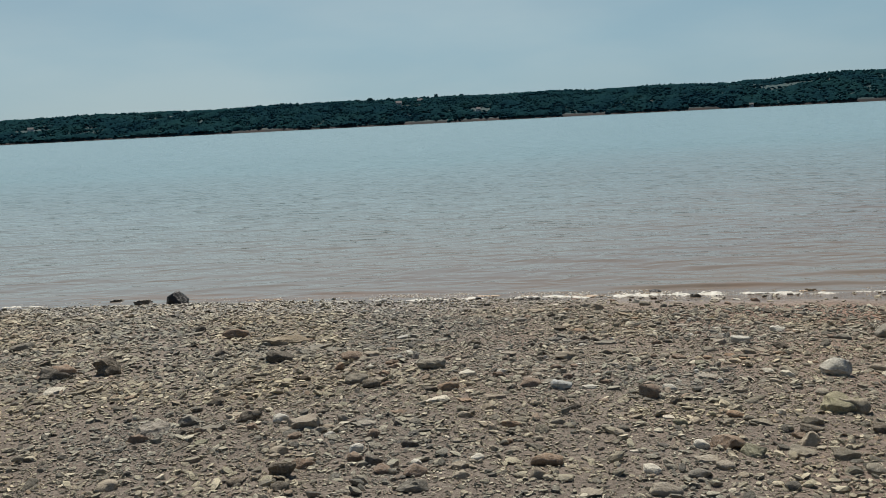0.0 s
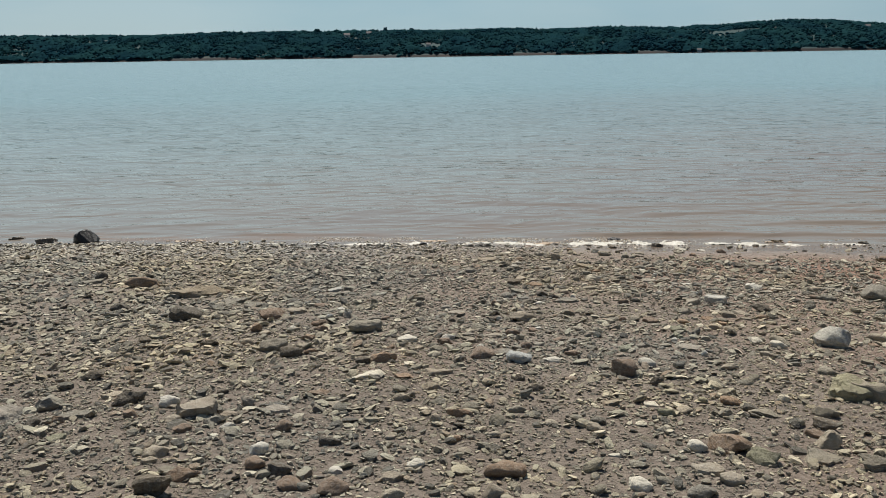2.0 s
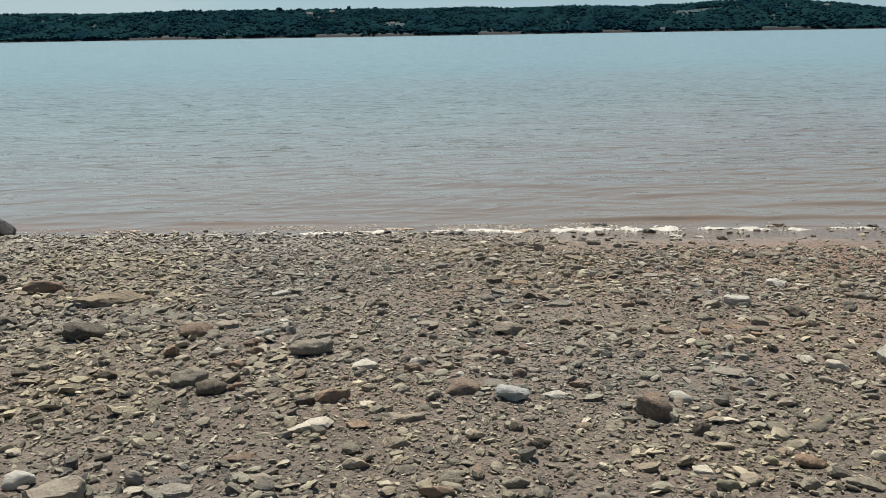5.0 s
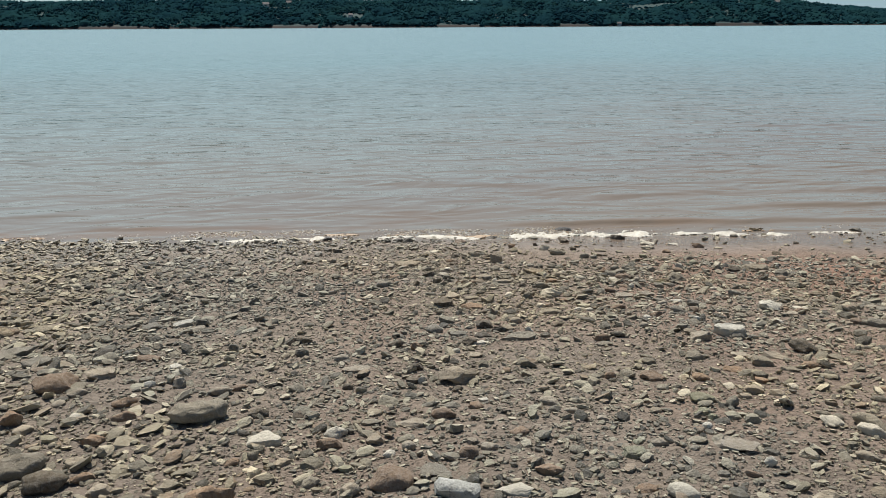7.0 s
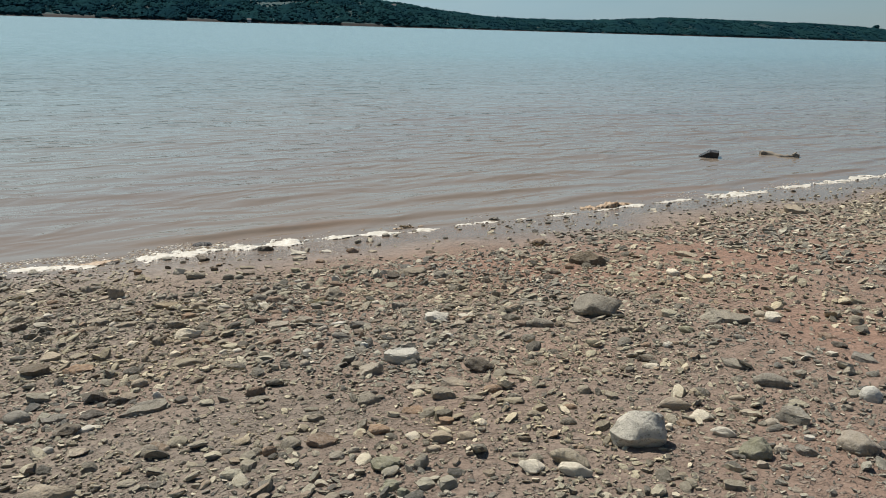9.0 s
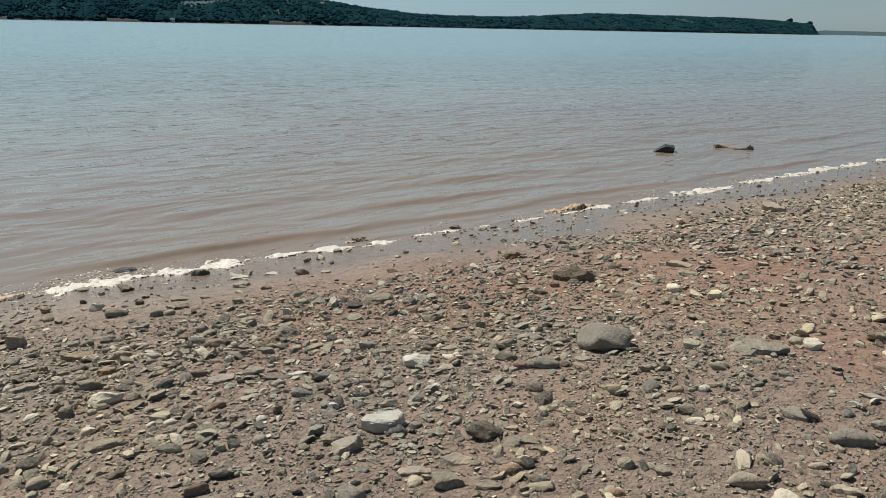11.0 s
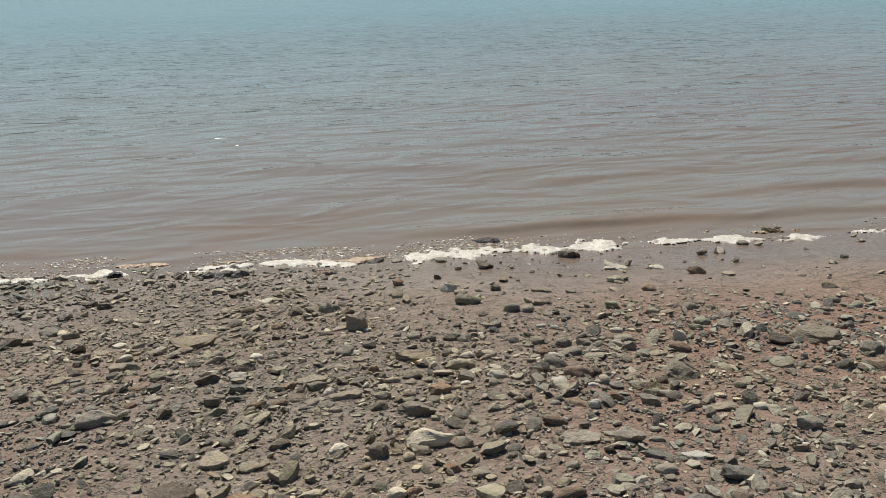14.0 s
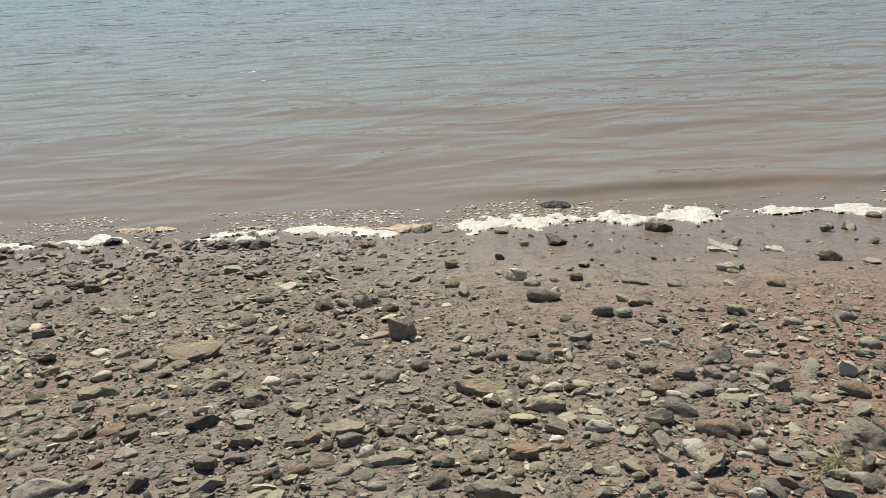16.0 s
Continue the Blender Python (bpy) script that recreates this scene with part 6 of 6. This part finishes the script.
for wx, wy, ws, wk in ((0.48, 13.08, 0.07, 1), (0.72, 13.05, 0.08, 2), (5.85, 12.62, 0.07, 4), (7.9, 12.25, 0.07, 5), (-3.1, 13.5, 0.08, 6), (6.23, 10.60, 0.13, 7)):
    seaweed(wx, wy, ws, wk)


def dried_grass(x, y, size, seed):
    """A wisp of bleached straw between the stones."""
    rng = np.random.default_rng(seed)
    bm = bmesh.new()
    for _ in range(34):
        a, lift = rng.normal(0.4, 0.9), rng.uniform(0.05, 0.5)
        c = Vector((rng.normal(0, size * 0.18), rng.normal(0, size * 0.12), 0.004))
        w, bend, long = rng.uniform(0.0012, 0.0026), rng.uniform(-0.8, 0.8), size * rng.uniform(0.5, 1.0)
        rows = []
        for q in range(5):
            f = q / 4
            aa = a + bend * f
            p = c + Vector((math.cos(aa), math.sin(aa), 0)) * long * (f - 0.5) + Vector((0, 0, long * lift * (f - 0.6 * f * f)))
            side = Vector((-math.sin(aa), math.cos(aa), 0)) * w * (1.1 - f * 0.8)
            rows.append((bm.verts.new(p - side), bm.verts.new(p + side), bm.verts.new(p + Vector((0, 0, w)))))
        for q, r in zip(rows, rows[1:]):
            for m in range(3):
                bm.faces.new((q[m], q[(m + 1) % 3], r[(m + 1) % 3], r[m]))
    bmesh.ops.recalc_face_normals(bm, faces=bm.faces[:])
    me = bpy.data.meshes.new("dried_grass")
    bm.to_mesh(me)
    bm.free()
    me.materials.append(M_STRAW)
    ob = new("dried_grass", me)
    ob.matrix_basis = pose(x, y, surface_z(x, y) + 0.01)
    return tagged(ob, "wisp of bleached dry grass caught among stones", "dried grass")


dried_grass(3.35, 9.84, 0.13, 12)


# ---- houses and single trees on the far bank ----
def place_far(az, s):
    y = FAR_Y + s * CREST
    x = y * math.tan(radians(az))
    return x, y, float(ground_z(x, y))


def box_bm(cx, cy, cz, sx, sy, sz, bevel=0.0):
    bm = bmesh.new()
    bmesh.ops.create_cube(bm, size=1)
    for q in bm.verts:
        q.co = Vector((cx + q.co.x * sx, cy + q.co.y * sy, cz + q.co.z * sz))
    if bevel:
        bmesh.ops.bevel(bm, geom=bm.edges[:], offset=bevel, segments=1, affect="EDGES")
    return bm


def house(az, s, w, d, h, turn, label):
    x, y, z = place_far(az, s)
    ob = new("house")
    ob.matrix_basis = pose(x, y, z, 0, 0, turn)
    part("wall", box_bm(0, 0, h / 2 - 1.5, w, d, h + 3, 0.05), M_HOUSE, ob)
    bm = bmesh.new()
    rise = 0.42 * d
    rows = []
    for ux in (-w / 2 - 0.4, w / 2 + 0.4):
        rows.append([bm.verts.new((ux, yy, zz)) for yy, zz in ((-d / 2 - 0.5, h - 0.25), (0, h + rise), (d / 2 + 0.5, h - 0.25), (0, h - 0.3))])
    for i in range(4):
        bm.faces.new((rows[0][i], rows[0][(i + 1) % 4], rows[1][(i + 1) % 4], rows[1][i]))
    bm.faces.new(rows[0][::-1])
    bm.faces.new(rows[1])
    bmesh.ops.recalc_face_normals(bm, faces=bm.faces[:])
    part("roof", bm, M_ROOF, ob)
    for ux in (-0.3 * w, 0.0, 0.3 * w):
        part("window", box_bm(ux, -d / 2 - 0.03, h * 0.62, w * 0.11, 0.12, h * 0.3), M_PANE, ob)
    return tagged(ob, label, "house", "houses on the far bank")


M_PANE = plain_material("dark_window_glass", (0.03, 0.035, 0.04), 0.15)
house(-4.5, 0.70, 8, 6, 3.4, 12, "white house with a grey gable roof among trees")
house(-2.9, 0.78, 6.5, 5.5, 3.2, -8, "white house with a grey gable roof among trees")
house(1.4, 0.26, 5.5, 5, 3.0, 5, "small white cottage in a clearing near the water")
house(-29.6, 0.38, 7, 5.5, 3.2, 20, "white house with a grey gable roof among trees")
house(20.6, 0.02, 5, 4, 2.4, -15, "low grey shed at the foot of the far bank")
house(30.8, 0.70, 6.5, 5, 3.2, -30, "pale house high on the wooded far hill")


def skyline_tree(az, tall, wide, seed):
    """A single tree that stands above the far wood."""
    rng = np.random.default_rng(seed)
    x, y, z = place_far(az, 1.0)
    ob = new("tree")
    ob.matrix_basis = pose(x, y, z - 3.2)
    bm = bmesh.new()
    bmesh.ops.create_cone(bm, cap_ends=True, segments=8, radius1=0.45, radius2=0.12, depth=tall * 0.8)
    for q in bm.verts:
        q.co.z += tall * 0.4
    part("trunk", bm, M_BARK, ob)
    v0, f0 = ICO[2]
    vs, fs = [], []
    for i in range(26):
        c = rng.normal(size=3)
        c = c / np.linalg.norm(c) * rng.uniform(0.3, 0.95) * (wide, wide, tall * 0.4)
        r = wide * rng.uniform(0.22, 0.42)
        vs.append(v0 * r * (1 + rng.uniform(-0.3, 0.3, (len(v0), 1))) + c + (0, 0, tall * 0.58))
        fs.append(f0 + i * len(v0))
    crown = link_mesh("crown", np.concatenate(vs), np.concatenate(fs), M_HAZED_LEAF, True, ob)
    return tagged(ob, "dark green broadleaf tree standing above the wood", "tree", "trees on the skyline")


for az_, tall_, wide_, seed_ in ((-13.0, 7.5, 4.5, 1), (-7.6, 8.5, 6, 2), (-6.6, 9, 6.5, 3), (-5.2, 7.5, 6, 10), (-3.9, 7.5, 5.5, 11), (-1.7, 11, 3.2, 4), (-2.6, 8.5, 4, 5), (0.2, 8, 5, 6), (13.6, 7.5, 5, 7), (63.2, 14, 9, 8), (64.4, 13, 8, 9)):
    skyline_tree(az_, tall_, wide_, seed_)


# ---- gravel ----
def path_distance(x, y):
    """Metres from the line along which one walks down the beach."""
    best = np.full(np.shape(x), 1e9)
    for (ax, ay), (bx, by) in zip(((0.3, 0.6), (0.4, 3.5), (1.1, 5.0)), ((0.4, 3.5), (1.1, 5.0), (2.0, 8.3))):
        dx, dy = bx - ax, by - ay
        t = np.clip(((x - ax) * dx + (y - ay) * dy) / (dx * dx + dy * dy), 0, 1)
        best = np.minimum(best, np.hypot(x - ax - t * dx, y - ay - t * dy))
    return best


def cover(x, y):
    """How thickly stones lie: bare silt in patches and along the water, thick on the ridges."""
    d = shore_y(x) - y
    patch = 0.72 + 0.4 * value_noise(x, y, 1.7, 51) + 0.4 * value_noise(x, y, 0.6, 52)
    bare = np.clip((x - 1.5) / 1.3, 0, 1) * np.clip((2.0 - d + 0.35 * value_noise(x, y, 1.4, 53)) / 0.55, 0, 1)
    silt = np.clip((x - 2.5) / 3.0, 0, 1) * np.clip((d - 3.8) / 1.2, 0, 1) * 0.38
    ridge = 0.8 * np.exp(-((d - 2.7) / 0.8) ** 2) * np.clip((x - 2) / 1.5, 0, 1)
    left = 0.3 * np.clip((-x + 0.5) / 2, 0, 1) + 0.3 * np.clip((d - 5.5) / 1.5, 0, 1) * np.clip((2.5 - x) / 1.0, 0, 1)
    return np.clip(patch + ridge + left - silt, 0.08, 1.25) * (1 - 0.91 * bare) * (d > -0.12)


def scatter(name, label, sub, count, box, size, flat, keep, seed, material):
    """Many stones of one size class, joined into one mesh."""
    rng = np.random.default_rng(seed)
    x, y = rng.uniform(box[0], box[1], count), rng.uniform(box[2], box[3], count)
    ok = keep(x, y, rng)
    x, y = x[ok], y[ok]
    for rx, ry, rw, rd, turn in PLACED:
        u, v = (x - rx) * math.cos(turn) + (y - ry) * math.sin(turn), (y - ry) * math.cos(turn) - (x - rx) * math.sin(turn)
        free = (u / (rw * 0.95)) ** 2 + (v / (rd * 0.95)) ** 2 > 1
        x, y = x[free], y[free]
    n = len(x)
    shapes = np.stack([stone_shape(sub, rng, ("slab", "angular", "angular", "slab", "round")[i % 5]) for i in range(28)])
    pick = rng.integers(0, 28, n)
    v = shapes[pick]
    w = size[0] * (size[1] / size[0]) ** (rng.random(n) ** 2.2)
    ex = np.stack([w * rng.uniform(0.9, 1.4, n), w * rng.uniform(0.55, 0.95, n), w * rng.uniform(*flat, n)], 1) / 2
    v = v * ex[:, None, :]
    tx, ty = rng.normal(0, 0.22, n), rng.normal(0, 0.26, n)
    v[..., 2] += v[..., 0] * tx[:, None] + v[..., 1] * ty[:, None]
    a = rng.normal(0, 0.75, n)
    c, s = np.cos(a)[:, None], np.sin(a)[:, None]
    out = np.empty_like(v)
    out[..., 0] = x[:, None] + v[..., 0] * c - v[..., 1] * s
    out[..., 1] = y[:, None] + v[..., 0] * s + v[..., 1] * c
    out[..., 2] = (ground_z(x, y) + ex[:, 2] * rng.uniform(0.35, 1.0, n))[:, None] + v[..., 2]
    f0 = ICO[sub][1]
    faces = (f0[None] + (np.arange(n) * v.shape[1])[:, None, None]).reshape(-1, 3)
    ob = link_mesh(name, out.reshape(-1, 3), faces, material)
    ob.data.set_sharp_from_angle(angle=radians(26))
    return tagged(ob, label, "gravel", kind="stuff")


def strewn(x, y):
    """The stony lower beach, on both sides of the way down and along the water, with a ragged upper edge."""
    rag = np.abs(0.7 * value_noise(x, y, 1.1, 54) + 0.45 * value_noise(x, y, 0.4, 55))
    return (y > 3.2 - rag - 0.25 * np.abs(x)) & (x > -1.2 - rag - 0.62 * (y - 1)) & ((x - 1) * 0.42 < y - 3.0 + rag)


NEAR = 5.4
scatter("gravel", "flat angular grey and tan stones strewn over silt", 2, 36000, (-9, 16, 2, 13.7), (0.032, 0.088), (0.22, 0.58),
        lambda x, y, r: strewn(x, y) & (path_distance(x, y) < NEAR) & (r.random(len(x)) < cover(x, y)), 61, M_GRAVEL)
scatter("gravel", "flat grey and tan stones along the beach", 1, 163000, (-9, 30, 2, 13.7), (0.026, 0.085), (0.22, 0.55),
        lambda x, y, r: strewn(x, y) & (path_distance(x, y) >= NEAR) & (r.random(len(x)) < cover(x, y)), 62, M_GRAVEL)
scatter("gravel", "flat grey and tan stones packed close on the beach", 1, 13000, (-9, 0.4, 6.5, 13.7), (0.03, 0.10), (0.22, 0.5),
        lambda x, y, r: strewn(x, y) & (r.random(len(x)) < np.clip((0.4 - x) / 2.5, 0, 1)) & (shore_y(x) - y > -0.1), 66, M_GRAVEL)
scatter("pebbles", "small flat pebbles of shale packed between the stones", 1, 114000, (-8, 12, 2, 13.7), (0.016, 0.045), (0.22, 0.6),
        lambda x, y, r: strewn(x, y) & (path_distance(x, y) < 4.7) & (r.random(len(x)) < cover(x, y)), 64, M_GRAVEL)
scatter("fine_gravel", "small chips of shale between the pebbles", 0, 196000, (-6, 9, 2, 13.7), (0.008, 0.024), (0.35, 0.75),
        lambda x, y, r: strewn(x, y) & (path_distance(x, y) < 3.4) & (r.random(len(x)) < 0.04 + 1.25 * cover(x, y)), 63, M_GRAVEL)
scatter("fine_gravel", "stones spread thinly over the upper beach", 0, 34000, (-13, 17, -5, 13.9), (0.022, 0.09), (0.3, 0.65),
        lambda x, y, r: ~strewn(x, y) & (r.random(len(x)) < cover(x, y)), 65, M_GRAVEL)
